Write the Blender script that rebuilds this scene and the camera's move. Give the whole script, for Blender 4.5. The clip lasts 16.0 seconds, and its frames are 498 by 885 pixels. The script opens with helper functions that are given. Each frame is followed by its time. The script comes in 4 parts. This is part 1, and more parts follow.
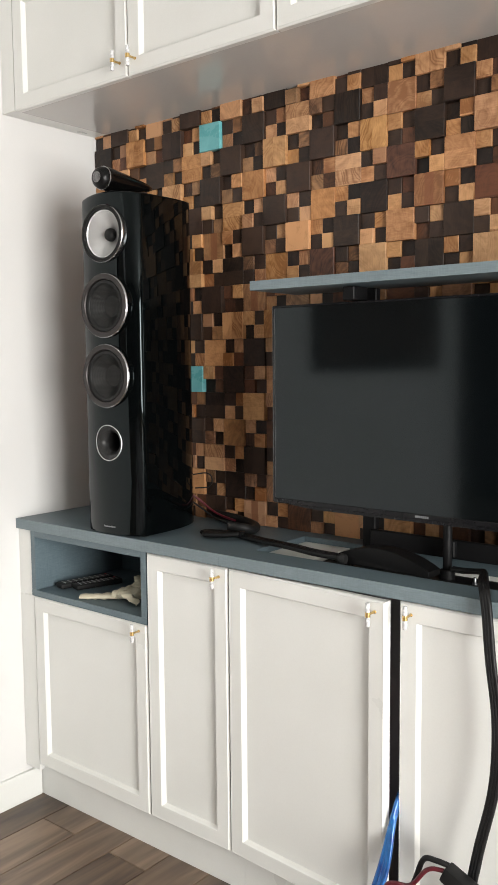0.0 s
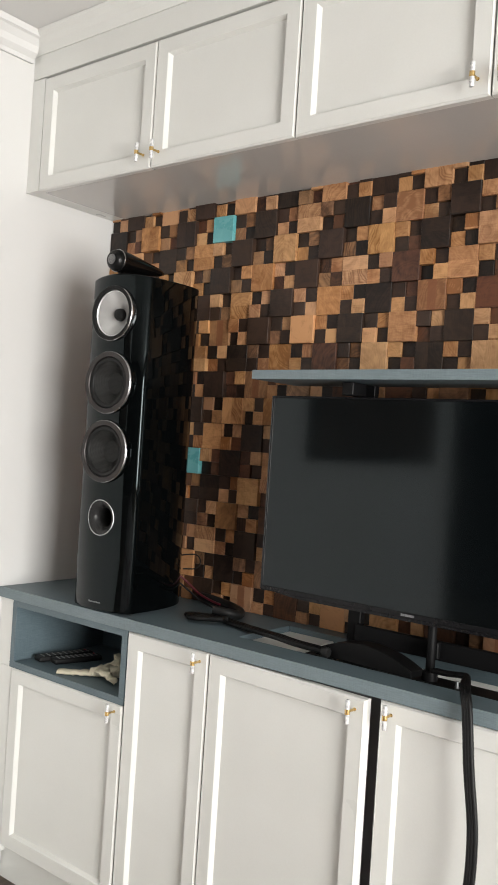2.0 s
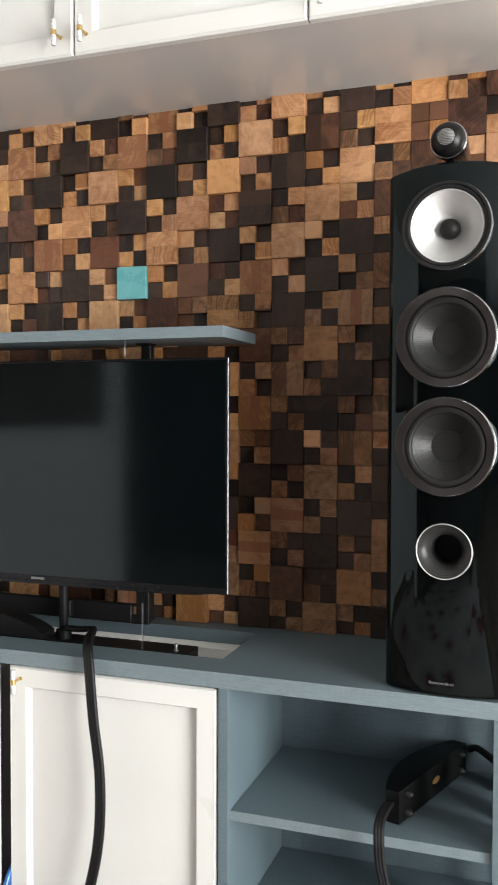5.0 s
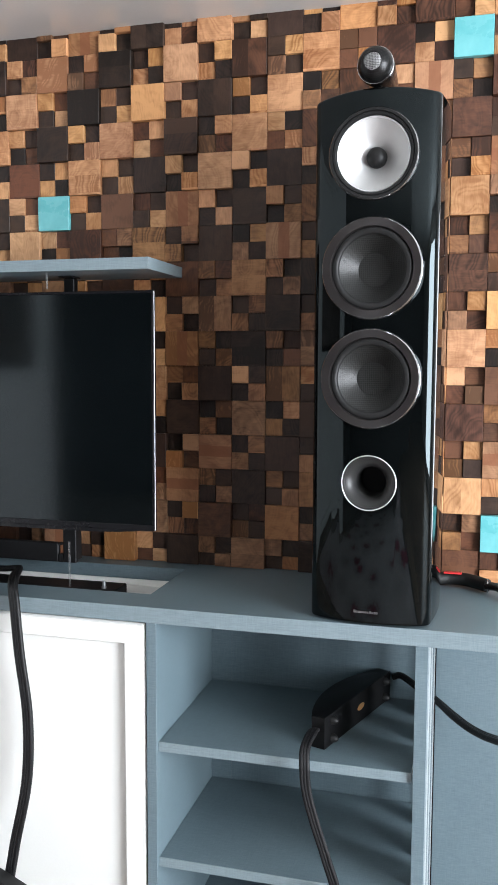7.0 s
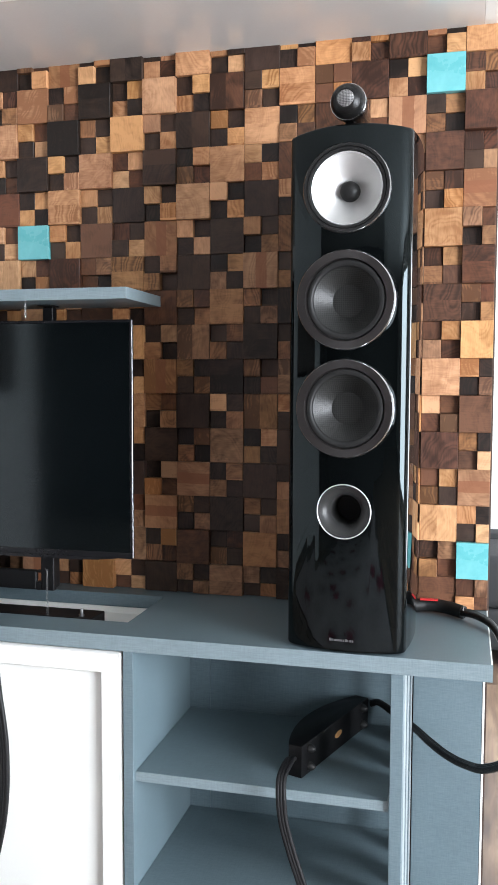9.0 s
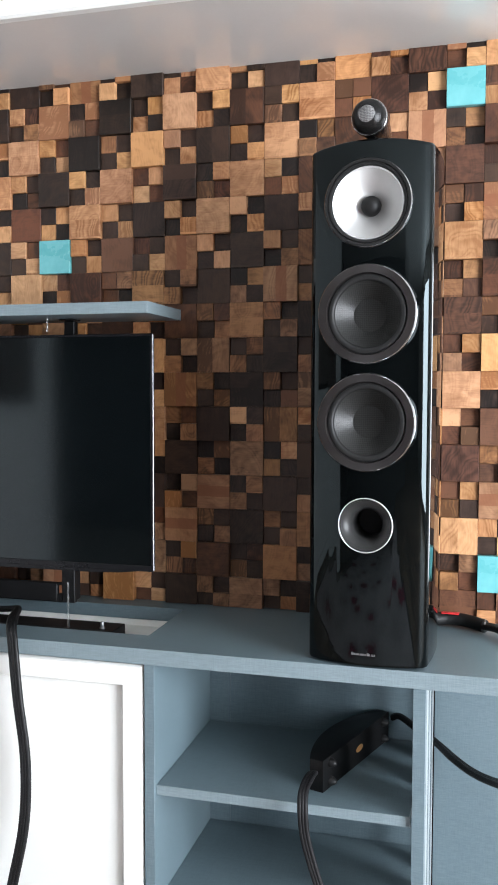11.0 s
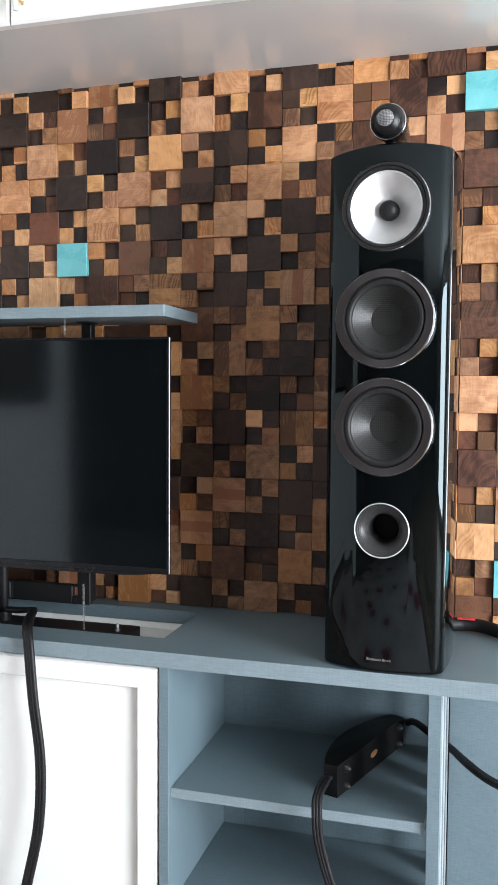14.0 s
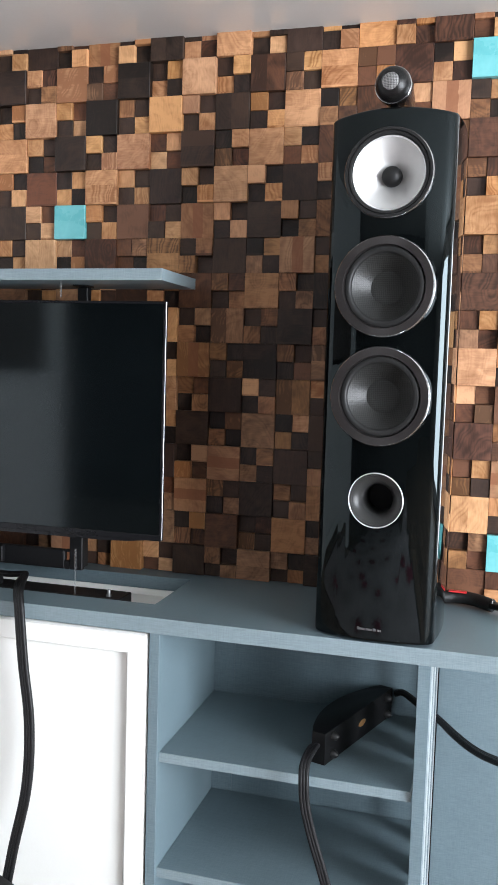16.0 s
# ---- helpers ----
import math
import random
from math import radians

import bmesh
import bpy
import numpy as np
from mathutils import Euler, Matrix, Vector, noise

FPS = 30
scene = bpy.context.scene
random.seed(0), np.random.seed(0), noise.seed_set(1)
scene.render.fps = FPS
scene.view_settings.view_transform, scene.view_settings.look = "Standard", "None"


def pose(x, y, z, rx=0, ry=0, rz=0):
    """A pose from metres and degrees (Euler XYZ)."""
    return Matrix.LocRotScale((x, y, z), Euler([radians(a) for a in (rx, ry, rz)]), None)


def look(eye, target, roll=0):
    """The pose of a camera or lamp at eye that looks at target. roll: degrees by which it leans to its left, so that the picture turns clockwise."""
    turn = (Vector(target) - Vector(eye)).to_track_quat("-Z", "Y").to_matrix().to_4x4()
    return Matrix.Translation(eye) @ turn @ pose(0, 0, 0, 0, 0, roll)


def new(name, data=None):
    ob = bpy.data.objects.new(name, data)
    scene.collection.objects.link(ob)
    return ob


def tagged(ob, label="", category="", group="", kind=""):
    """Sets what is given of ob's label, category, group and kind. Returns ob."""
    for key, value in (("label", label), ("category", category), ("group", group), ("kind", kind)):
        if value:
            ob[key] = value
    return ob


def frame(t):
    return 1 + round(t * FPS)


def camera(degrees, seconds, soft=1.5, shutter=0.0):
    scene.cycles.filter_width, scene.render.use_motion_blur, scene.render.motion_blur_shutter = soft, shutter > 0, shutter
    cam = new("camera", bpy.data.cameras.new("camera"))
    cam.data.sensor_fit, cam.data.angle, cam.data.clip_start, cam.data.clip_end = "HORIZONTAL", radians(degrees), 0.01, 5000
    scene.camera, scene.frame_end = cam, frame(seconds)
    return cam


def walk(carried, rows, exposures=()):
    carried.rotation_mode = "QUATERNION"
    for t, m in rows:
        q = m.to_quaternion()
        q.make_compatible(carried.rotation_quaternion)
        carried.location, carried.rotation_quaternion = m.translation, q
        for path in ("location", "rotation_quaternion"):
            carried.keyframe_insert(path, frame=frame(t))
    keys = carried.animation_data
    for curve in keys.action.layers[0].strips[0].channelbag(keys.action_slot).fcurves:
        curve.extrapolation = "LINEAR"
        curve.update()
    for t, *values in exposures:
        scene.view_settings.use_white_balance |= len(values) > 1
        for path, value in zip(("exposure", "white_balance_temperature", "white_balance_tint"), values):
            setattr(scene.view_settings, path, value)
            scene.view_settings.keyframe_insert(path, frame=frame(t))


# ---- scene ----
cam = camera(32.3, 16.0, shutter=0.4)
PATH = [
    (0, (0.861, -2.056, 1.468), (-0.395, -0.511, 1.283), -0.5),
    (0.5, (0.862, -2.063, 1.47), (-0.396, -0.515, 1.331), 0.3),
    (1, (0.865, -2.076, 1.493), (-0.41, -0.535, 1.54), 2.0),
    (1.5, (0.865, -2.085, 1.487), (-0.407, -0.542, 1.522), 3.5),
    (2, (0.871, -2.077, 1.482), (-0.381, -0.517, 1.485), 3.7),
    (2.3, (0.888, -2.076, 1.48), (-0.333, -0.491, 1.486), 3.7),
    (2.5, (0.894, -2.069, 1.482), (-0.298, -0.463, 1.487), 3.5),
    (3, (0.914, -2.061, 1.482), (-0.207, -0.405, 1.49), 3.1),
    (3.5, (0.932, -2.052, 1.487), (-0.117, -0.349, 1.481), 2.4),
    (4, (0.982, -2.023, 1.487), (0.07, -0.243, 1.456), 1.6),
    (4.5, (1.033, -2.004, 1.493), (0.278, -0.153, 1.445), 0.9),
    (5, (1.059, -1.992, 1.492), (0.398, -0.105, 1.426), 0.2),
    (5.2, (1.065, -1.988, 1.489), (0.434, -0.092, 1.415), 0.0),
    (7.3, (1.076, -1.973, 1.463), (0.572, -0.047, 1.271), 0.3),
    (7.5, (1.08, -1.973, 1.467), (0.584, -0.044, 1.282), 0.3),
    (8, (1.094, -1.973, 1.475), (0.612, -0.038, 1.312), -0.1),
    (8.5, (1.094, -1.976, 1.478), (0.614, -0.04, 1.326), 0.2),
    (10.8, (1.082, -1.986, 1.49), (0.576, -0.053, 1.386), -0.2),
    (11, (1.081, -1.986, 1.49), (0.564, -0.058, 1.372), 0.1),
    (11.5, (1.075, -1.984, 1.488), (0.544, -0.061, 1.343), 0.8),
    (12, (1.071, -1.985, 1.493), (0.539, -0.063, 1.357), 1.2),
    (12.5, (1.073, -1.986, 1.493), (0.55, -0.059, 1.372), 1.0),
    (13, (1.075, -1.985, 1.496), (0.548, -0.059, 1.386), 0.7),
    (13.5, (1.077, -1.982, 1.492), (0.543, -0.058, 1.383), 0.3),
    (14, (1.076, -1.987, 1.495), (0.528, -0.067, 1.38), 0.4),
    (14.5, (1.079, -1.983, 1.486), (0.537, -0.062, 1.353), 1.0),
    (15, (1.082, -1.978, 1.481), (0.549, -0.056, 1.333), 1.3),
    (15.5, (1.079, -1.978, 1.48), (0.548, -0.056, 1.322), 1.5),
    (16, (1.075, -1.976, 1.478), (0.538, -0.057, 1.306), 1.7),
]
walk(cam, [(t, look(eye, target, roll)) for t, eye, target, roll in PATH],
     [(0.0, 0.50, 6850, 10), (0.5, 0.46, 6850, 10), (1.0, 0.36, 6850, 10), (2.0, 0.34, 6850, 10), (2.5, 0.40, 6850, 10), (3.5, 0.65, 6850, 10), (4.5, 0.45, 6800, 10), (5.0, 0.55, 6700, 10), (7.3, 0.90, 6100, 10), (16.0, 0.90, 6100, 10)])

# ---- world, light ----
world = bpy.data.worlds.new("sky")
scene.world = world
world.use_nodes = True
wn = world.node_tree.nodes
sky = wn.new("ShaderNodeTexSky")
sky.sky_type, sky.sun_disc = "NISHITA", False
sky.sun_elevation, sky.sun_rotation = radians(38), radians(120)
wn["Background"].inputs["Strength"].default_value = 0.12
world.node_tree.links.new(sky.outputs["Color"], wn["Background"].inputs["Color"])


def window_light(name, x, y, z, rx, ry, rz, w, h, watts, colour):
    """Daylight that enters by a window's opening."""
    lamp = bpy.data.lights.new(name, "AREA")
    lamp.shape, lamp.size, lamp.size_y, lamp.energy, lamp.color = "RECTANGLE", w, h, watts, colour
    new(name, lamp).matrix_world = pose(x, y, z, rx, ry, rz)


# right-hand glazing, and the glass door of the adjoining room
window_light("daylight_east", 4.27, -2.50, 1.32, 90, 0, 90, 2.2, 2.2, 300, (0.96, 0.98, 1.0))
window_light("daylight_far", 2.97, 2.10, 1.25, 90, 0, 90, 1.9, 2.1, 75, (0.96, 0.98, 1.0))


# ---- materials ----
def material(name, colour, rough=0.5, metal=0.0, coat=0.0, spec=0.5):
    m = bpy.data.materials.new(name)
    m.use_nodes = True
    b = m.node_tree.nodes["Principled BSDF"]
    b.inputs["Base Color"].default_value = (*colour, 1)
    b.inputs["Roughness"].default_value = rough
    b.inputs["Metallic"].default_value = metal
    b.inputs["Coat Weight"].default_value = coat
    b.inputs["Coat Roughness"].default_value = 0.04
    b.inputs["Specular IOR Level"].default_value = spec
    return m


def node(m, kind, **values):
    n = m.node_tree.nodes.new(kind)
    for key, value in values.items():
        n.inputs[key].default_value = value
    return n


def link(m, a, b):
    m.node_tree.links.new(a, b)


def bsdf(m):
    return m.node_tree.nodes["Principled BSDF"]


def ramp(m, fac, stops):
    n = m.node_tree.nodes.new("ShaderNodeValToRGB")
    e = n.color_ramp.elements
    while len(e) < len(stops):
        e.new(0.5)
    for el, (at, colour) in zip(e, stops):
        el.position, el.color = at, (*colour, 1)
    link(m, fac, n.inputs["Fac"])
    return n.outputs["Color"]


def maths(m, op, a, b=None):
    n = m.node_tree.nodes.new("ShaderNodeMath")
    n.operation = op
    for at, v in enumerate((a, b)):
        if v is None:
            continue
        if isinstance(v, (int, float)):
            n.inputs[at].default_value = v
        else:
            link(m, v, n.inputs[at])
    return n.outputs[0]


def bump(m, height, strength=0.3, distance=0.001):
    n = node(m, "ShaderNodeBump", Strength=strength, Distance=distance)
    link(m, height, n.inputs["Height"])
    link(m, n.outputs["Normal"], bsdf(m).inputs["Normal"])


def mottled(name, c1, c2, rough=0.5, scale=6.0, fine=160.0, relief=0.15, coat=0.0, metal=0.0, spread=0.08):
    """A surface with broad stains and a fine grain."""
    m = material(name, c1, rough, metal, coat)
    co = node(m, "ShaderNodeTexCoord").outputs["Object"]
    big = node(m, "ShaderNodeTexNoise", Scale=scale, Detail=5.0)
    small = node(m, "ShaderNodeTexNoise", Scale=fine, Detail=3.0)
    link(m, co, big.inputs["Vector"])
    link(m, co, small.inputs["Vector"])
    f = maths(m, "ADD", maths(m, "MULTIPLY", big.outputs["Fac"], 0.75), maths(m, "MULTIPLY", small.outputs["Fac"], 0.25))
    link(m, ramp(m, f, [(0.3, c1), (0.7, c2)]), bsdf(m).inputs["Base Color"])
    r = maths(m, "ADD", maths(m, "MULTIPLY", big.outputs["Fac"], spread * 2), rough - spread)
    link(m, r, bsdf(m).inputs["Roughness"])
    bump(m, small.outputs["Fac"], relief, 0.0006)
    return m


def wood(name, pale, deep, ring=1.0, streak=0.0):
    """Oiled wood squares: growth rings, halves and tone differ from block to block."""
    m = material(name, pale, 0.46, spec=0.35)
    geo = node(m, "ShaderNodeNewGeometry")
    info = node(m, "ShaderNodeObjectInfo")
    rnd = maths(m, "FRACT", maths(m, "ADD", maths(m, "MULTIPLY", info.outputs["Random"], 7.13), maths(m, "MULTIPLY", geo.outputs["Random Per Island"], 3.77)))

    def pick(k):
        return maths(m, "FRACT", maths(m, "MULTIPLY", rnd, k))

    cell = m.node_tree.nodes.new("ShaderNodeVectorMath")
    cell.operation = "MODULO"
    lift = m.node_tree.nodes.new("ShaderNodeVectorMath")
    link(m, geo.outputs["Position"], lift.inputs[0])
    lift.inputs[1].default_value = (8.3, 8.3, 8.3 - 2.205)
    link(m, lift.outputs[0], cell.inputs[0])
    cell.inputs[1].default_value = (0.083, 0.083, 0.083)
    at = m.node_tree.nodes.new("ShaderNodeSeparateXYZ")
    link(m, cell.outputs[0], at.inputs[0])
    # many squares are glued up from two strips of unlike tone, some one way, some the other
    sideways = maths(m, "GREATER_THAN", pick(11.9), 0.5)
    across = maths(m, "ADD", maths(m, "MULTIPLY", at.outputs["X"], sideways), maths(m, "MULTIPLY", at.outputs["Z"], maths(m, "SUBTRACT", 1.0, sideways)))
    half = maths(m, "MULTIPLY", maths(m, "GREATER_THAN", across, 0.0415), maths(m, "GREATER_THAN", pick(5.3), 0.45))
    seed = maths(m, "ADD", maths(m, "MULTIPLY", rnd, 91.7), maths(m, "MULTIPLY", half, 17.3))
    white = m.node_tree.nodes.new("ShaderNodeTexWhiteNoise")
    white.noise_dimensions = "1D"
    link(m, seed, white.inputs["W"])
    shift = m.node_tree.nodes.new("ShaderNodeVectorMath")
    shift.operation = "MULTIPLY_ADD"
    link(m, white.outputs["Color"], shift.inputs[0])
    shift.inputs[1].default_value = (3.0, 3.0, 3.0)
    link(m, geo.outputs["Position"], shift.inputs[2])
    slow = node(m, "ShaderNodeTexNoise", Scale=17.0, Detail=2.0)
    link(m, shift.outputs[0], slow.inputs["Vector"])
    pith = m.node_tree.nodes.new("ShaderNodeVectorMath")
    pith.operation = "MULTIPLY_ADD"
    link(m, white.outputs["Color"], pith.inputs[0])
    pith.inputs[1].default_value = (-0.20, 0.0, -0.20)
    link(m, cell.outputs[0], pith.inputs[2])
    away = m.node_tree.nodes.new("ShaderNodeSeparateXYZ")
    link(m, pith.outputs[0], away.inputs[0])
    ax, az = maths(m, "ADD", away.outputs["X"], 0.06), maths(m, "MULTIPLY", maths(m, "ADD", away.outputs["Z"], 0.06), 0.7)
    far = maths(m, "SQRT", maths(m, "ADD", maths(m, "MULTIPLY", ax, ax), maths(m, "MULTIPLY", az, az)))
    far = maths(m, "ADD", far, maths(m, "MULTIPLY", slow.outputs["Fac"], 0.034))
    # rings of uneven width, plain in most blocks and bold in some
    uneven = maths(m, "ADD", maths(m, "MULTIPLY", far, 640.0), maths(m, "MULTIPLY", maths(m, "SINE", maths(m, "MULTIPLY", far, 190.0)), 2.2))
    crest = maths(m, "POWER", maths(m, "ADD", maths(m, "MULTIPLY", maths(m, "SINE", uneven), 0.5), 0.5), 1.7)
    bold = maths(m, "POWER", white.outputs["Value"], 3.0)
    lines = maths(m, "MULTIPLY", crest, maths(m, "ADD", maths(m, "MULTIPLY", bold, 0.30 * ring), 0.075 * ring))
    # pores and fibres, drawn out along the grain
    grain = []
    for scale in ((330, 330, 45), (45, 330, 330)):
        mp = node(m, "ShaderNodeMapping", Scale=scale)
        link(m, shift.outputs[0], mp.inputs["Vector"])
        n = node(m, "ShaderNodeTexNoise", Scale=1.0, Detail=3.0)
        link(m, mp.outputs["Vector"], n.inputs["Vector"])
        grain.append(n.outputs["Fac"])
    fibre = maths(m, "ADD", maths(m, "MULTIPLY", grain[0], sideways), maths(m, "MULTIPLY", grain[1], maths(m, "SUBTRACT", 1.0, sideways)))
    cloud = node(m, "ShaderNodeTexNoise", Scale=19.0, Detail=4.0, Distortion=1.6)
    link(m, shift.outputs[0], cloud.inputs["Vector"])
    f = maths(m, "SUBTRACT", maths(m, "ADD", maths(m, "MULTIPLY", fibre, 0.42), maths(m, "MULTIPLY", cloud.outputs["Fac"], 1.05)), lines)
    f = maths(m, "ADD", f, maths(m, "MULTIPLY", maths(m, "SUBTRACT", white.outputs["Value"], 0.5), -0.40))
    f = maths(m, "ADD", f, maths(m, "MULTIPLY", maths(m, "SUBTRACT", pick(3.1), 0.5), 0.40))
    f = maths(m, "SUBTRACT", f, 0.095)
    mid = tuple((a + b) / 2 for a, b in zip(pale, deep))
    colour = ramp(m, f, [(0.26, deep), (0.60, mid), (0.92, pale)])
    # some blocks lean to red, some to straw
    hue = node(m, "ShaderNodeHueSaturation", Saturation=1.0, Value=1.0)
    link(m, maths(m, "ADD", 0.4930, maths(m, "MULTIPLY", pick(23.7), 0.010)), hue.inputs["Hue"])
    link(m, maths(m, "ADD", 0.945, maths(m, "MULTIPLY", pick(19.1), 0.14)), hue.inputs["Saturation"])
    link(m, colour, hue.inputs["Color"])
    colour = hue.outputs["Color"]
    if streak:
        local = node(m, "ShaderNodeTexCoord").outputs["Object"]
        split = m.node_tree.nodes.new("ShaderNodeSeparateXYZ")
        link(m, local, split.inputs[0])
        turn = maths(m, "GREATER_THAN", rnd, 0.4)
        along = maths(m, "ADD", maths(m, "MULTIPLY", split.outputs["X"], turn), maths(m, "MULTIPLY", split.outputs["Z"], maths(m, "SUBTRACT", 1.0, turn)))
        wob = maths(m, "ADD", along, maths(m, "MULTIPLY", cloud.outputs["Fac"], 0.006))
        band = maths(m, "MULTIPLY", maths(m, "GREATER_THAN", wob, -0.008), maths(m, "LESS_THAN", wob, 0.018))
        mix = m.node_tree.nodes.new("ShaderNodeMixRGB")
        link(m, maths(m, "MULTIPLY", band, streak), mix.inputs["Fac"])
        link(m, colour, mix.inputs["Color1"])
        mix.inputs["Color2"].default_value = (0.20, 0.075, 0.035, 1)
        colour = mix.outputs["Color"]
    link(m, colour, bsdf(m).inputs["Base Color"])
    link(m, maths(m, "ADD", maths(m, "MULTIPLY", cloud.outputs["Fac"], 0.25), 0.34), bsdf(m).inputs["Roughness"])
    bump(m, maths(m, "ADD", fibre, maths(m, "MULTIPLY", crest, -0.3)), 0.25, 0.0006)
    return m


def linen(name, c1, c2, rough=0.5):
    """Laminate printed and embossed like woven linen."""
    m = material(name, c1, rough)
    co = node(m, "ShaderNodeTexCoord").outputs["Object"]
    threads = []
    for scale in ((38, 38, 620), (620, 38, 38), (38, 620, 38)):
        mp = node(m, "ShaderNodeMapping", Scale=scale)
        link(m, co, mp.inputs["Vector"])
        n = node(m, "ShaderNodeTexNoise", Scale=1.0, Detail=4.0, Roughness=0.65)
        link(m, mp.outputs["Vector"], n.inputs["Vector"])
        threads.append(n.outputs["Fac"])
    facing = m.node_tree.nodes.new("ShaderNodeSeparateXYZ")
    link(m, node(m, "ShaderNodeTexCoord").outputs["Normal"], facing.inputs[0])

    def between(a, b, axis):
        k = maths(m, "GREATER_THAN", maths(m, "ABSOLUTE", facing.outputs[axis]), 0.7)
        return maths(m, "ADD", maths(m, "MULTIPLY", b, k), maths(m, "MULTIPLY", a, maths(m, "SUBTRACT", 1.0, k)))

    # weft along the length of a board, warp across it
    weft, warp = between(threads[0], threads[2], "Z"), between(threads[1], threads[2], "X")
    weave = maths(m, "ADD", maths(m, "MULTIPLY", weft, 0.62), maths(m, "MULTIPLY", warp, 0.38))
    big = node(m, "ShaderNodeTexNoise", Scale=5.0, Detail=4.0)
    link(m, co, big.inputs["Vector"])
    f = maths(m, "ADD", maths(m, "MULTIPLY", weave, 0.82), maths(m, "MULTIPLY", big.outputs["Fac"], 0.18))
    link(m, ramp(m, f, [(0.37, c1), (0.63, c2)]), bsdf(m).inputs["Base Color"])
    link(m, maths(m, "ADD", maths(m, "MULTIPLY", weave, 0.3), rough - 0.15), bsdf(m).inputs["Roughness"])
    bump(m, weave, 0.25, 0.0005)
    return m


def woven(name, colour, rough=0.45, scale=420.0, metal=0.0, depth=1.0):
    """Woven fibre: a fine diagonal check."""
    m = material(name, colour, rough, metal)
    co = node(m, "ShaderNodeTexCoord").outputs["Object"]
    mp = node(m, "ShaderNodeMapping", Location=(0, 0.0011, 0), Rotation=(0, radians(45), 0), Scale=(1, depth, 1))
    link(m, co, mp.inputs["Vector"])
    ch = node(m, "ShaderNodeTexChecker", Scale=scale)
    link(m, mp.outputs["Vector"], ch.inputs["Vector"])
    dark = tuple(c * 0.3 for c in colour)
    link(m, ramp(m, ch.outputs["Fac"], [(0.0, dark), (1.0, colour)]), bsdf(m).inputs["Base Color"])
    bump(m, ch.outputs["Fac"], 0.4, 0.0006)
    return m


WHITE = mottled("white_lacquer", (0.648, 0.650, 0.618), (0.705, 0.707, 0.680), 0.30, 3.0, 220.0, 0.05)
WALL = mottled("white_wall_paint", (0.63, 0.625, 0.61), (0.68, 0.675, 0.66), 0.62, 2.0, 300.0, 0.12)
CEIL = mottled("ceiling_paint", (0.64, 0.635, 0.62), (0.69, 0.685, 0.67), 0.75, 2.0, 260.0, 0.12)
LINEN = linen("blue_grey_linen_laminate", (0.078, 0.114, 0.132), (0.126, 0.170, 0.190), 0.46)
EDGE = linen("laminate_edge", (0.122, 0.162, 0.178), (0.180, 0.226, 0.244), 0.42)
CUT = mottled("pale_cut_edge", (0.20, 0.235, 0.25), (0.28, 0.32, 0.335), 0.45, 30.0, 300.0, 0.1)
OAK = wood("pale_wood", (0.575, 0.322, 0.155), (0.250, 0.113, 0.045))
TAN = wood("tan_wood", (0.345, 0.182, 0.088), (0.090, 0.043, 0.021))
RUST = wood("russet_wood", (0.130, 0.056, 0.030), (0.032, 0.015, 0.009))
WALNUT = wood("walnut_wood", (0.050, 0.0285, 0.019), (0.010, 0.0066, 0.0050), 0.7)
STRIPE = wood("striped_wood", (0.40, 0.212, 0.106), (0.20, 0.095, 0.046), 0.7, 0.75)
TURQ = mottled("turquoise_resin_wood", (0.085, 0.34, 0.36), (0.175, 0.47, 0.485), 0.28, 14.0, 90.0, 0.1)
BACKING = mottled("dark_backing_board", (0.035, 0.02, 0.014), (0.06, 0.035, 0.022), 0.7)
GLOSS = mottled("piano_black_lacquer", (0.0010, 0.0013, 0.0014), (0.0016, 0.0021, 0.0022), 0.022, 3.0, 300.0, 0.0, 0.0, 0.0, 0.008)
RUBBER = mottled("black_rubber", (0.008, 0.008, 0.008), (0.014, 0.014, 0.014), 0.48)
SATIN = mottled("satin_black_metal", (0.005, 0.005, 0.0055), (0.008, 0.008, 0.0085), 0.46)
TRIM = mottled("dark_brushed_ring", (0.042, 0.038, 0.038), (0.060, 0.055, 0.054), 0.36, 20.0, 500.0, 0.1, 0.0, 0.8)


def brushed_round(m, amount):
    """Brush marks that run round the y axis."""
    t = m.node_tree.nodes.new("ShaderNodeTangent")
    t.direction_type, t.axis = "RADIAL", "Y"
    link(m, t.outputs["Tangent"], bsdf(m).inputs["Tangent"])
    bsdf(m).inputs["Anisotropic"].default_value = amount


brushed_round(TRIM, 0.75)
STEEL = material("bright_metal_rim", (0.48, 0.48, 0.49), 0.2, 1.0)
PALE_RIM = material("polished_rim", (0.80, 0.80, 0.81), 0.45, 0.7)
CONE = mottled("silver_woven_cone", (0.41, 0.41, 0.405), (0.49, 0.49, 0.48), 0.42, 30.0, 700.0, 0.2, 0.0, 0.5)
brushed_round(CONE, 0.85)
CARBON = woven("dark_fibre_cone", (0.024, 0.0245, 0.0235), 0.36, 400.0, 0.0, 0.0)
bsdf(CARBON).inputs["Specular IOR Level"].default_value = 0.22
GRILLE = woven("metal_grille", (0.30, 0.30, 0.30), 0.35, 520.0, 0.8, 0.0)


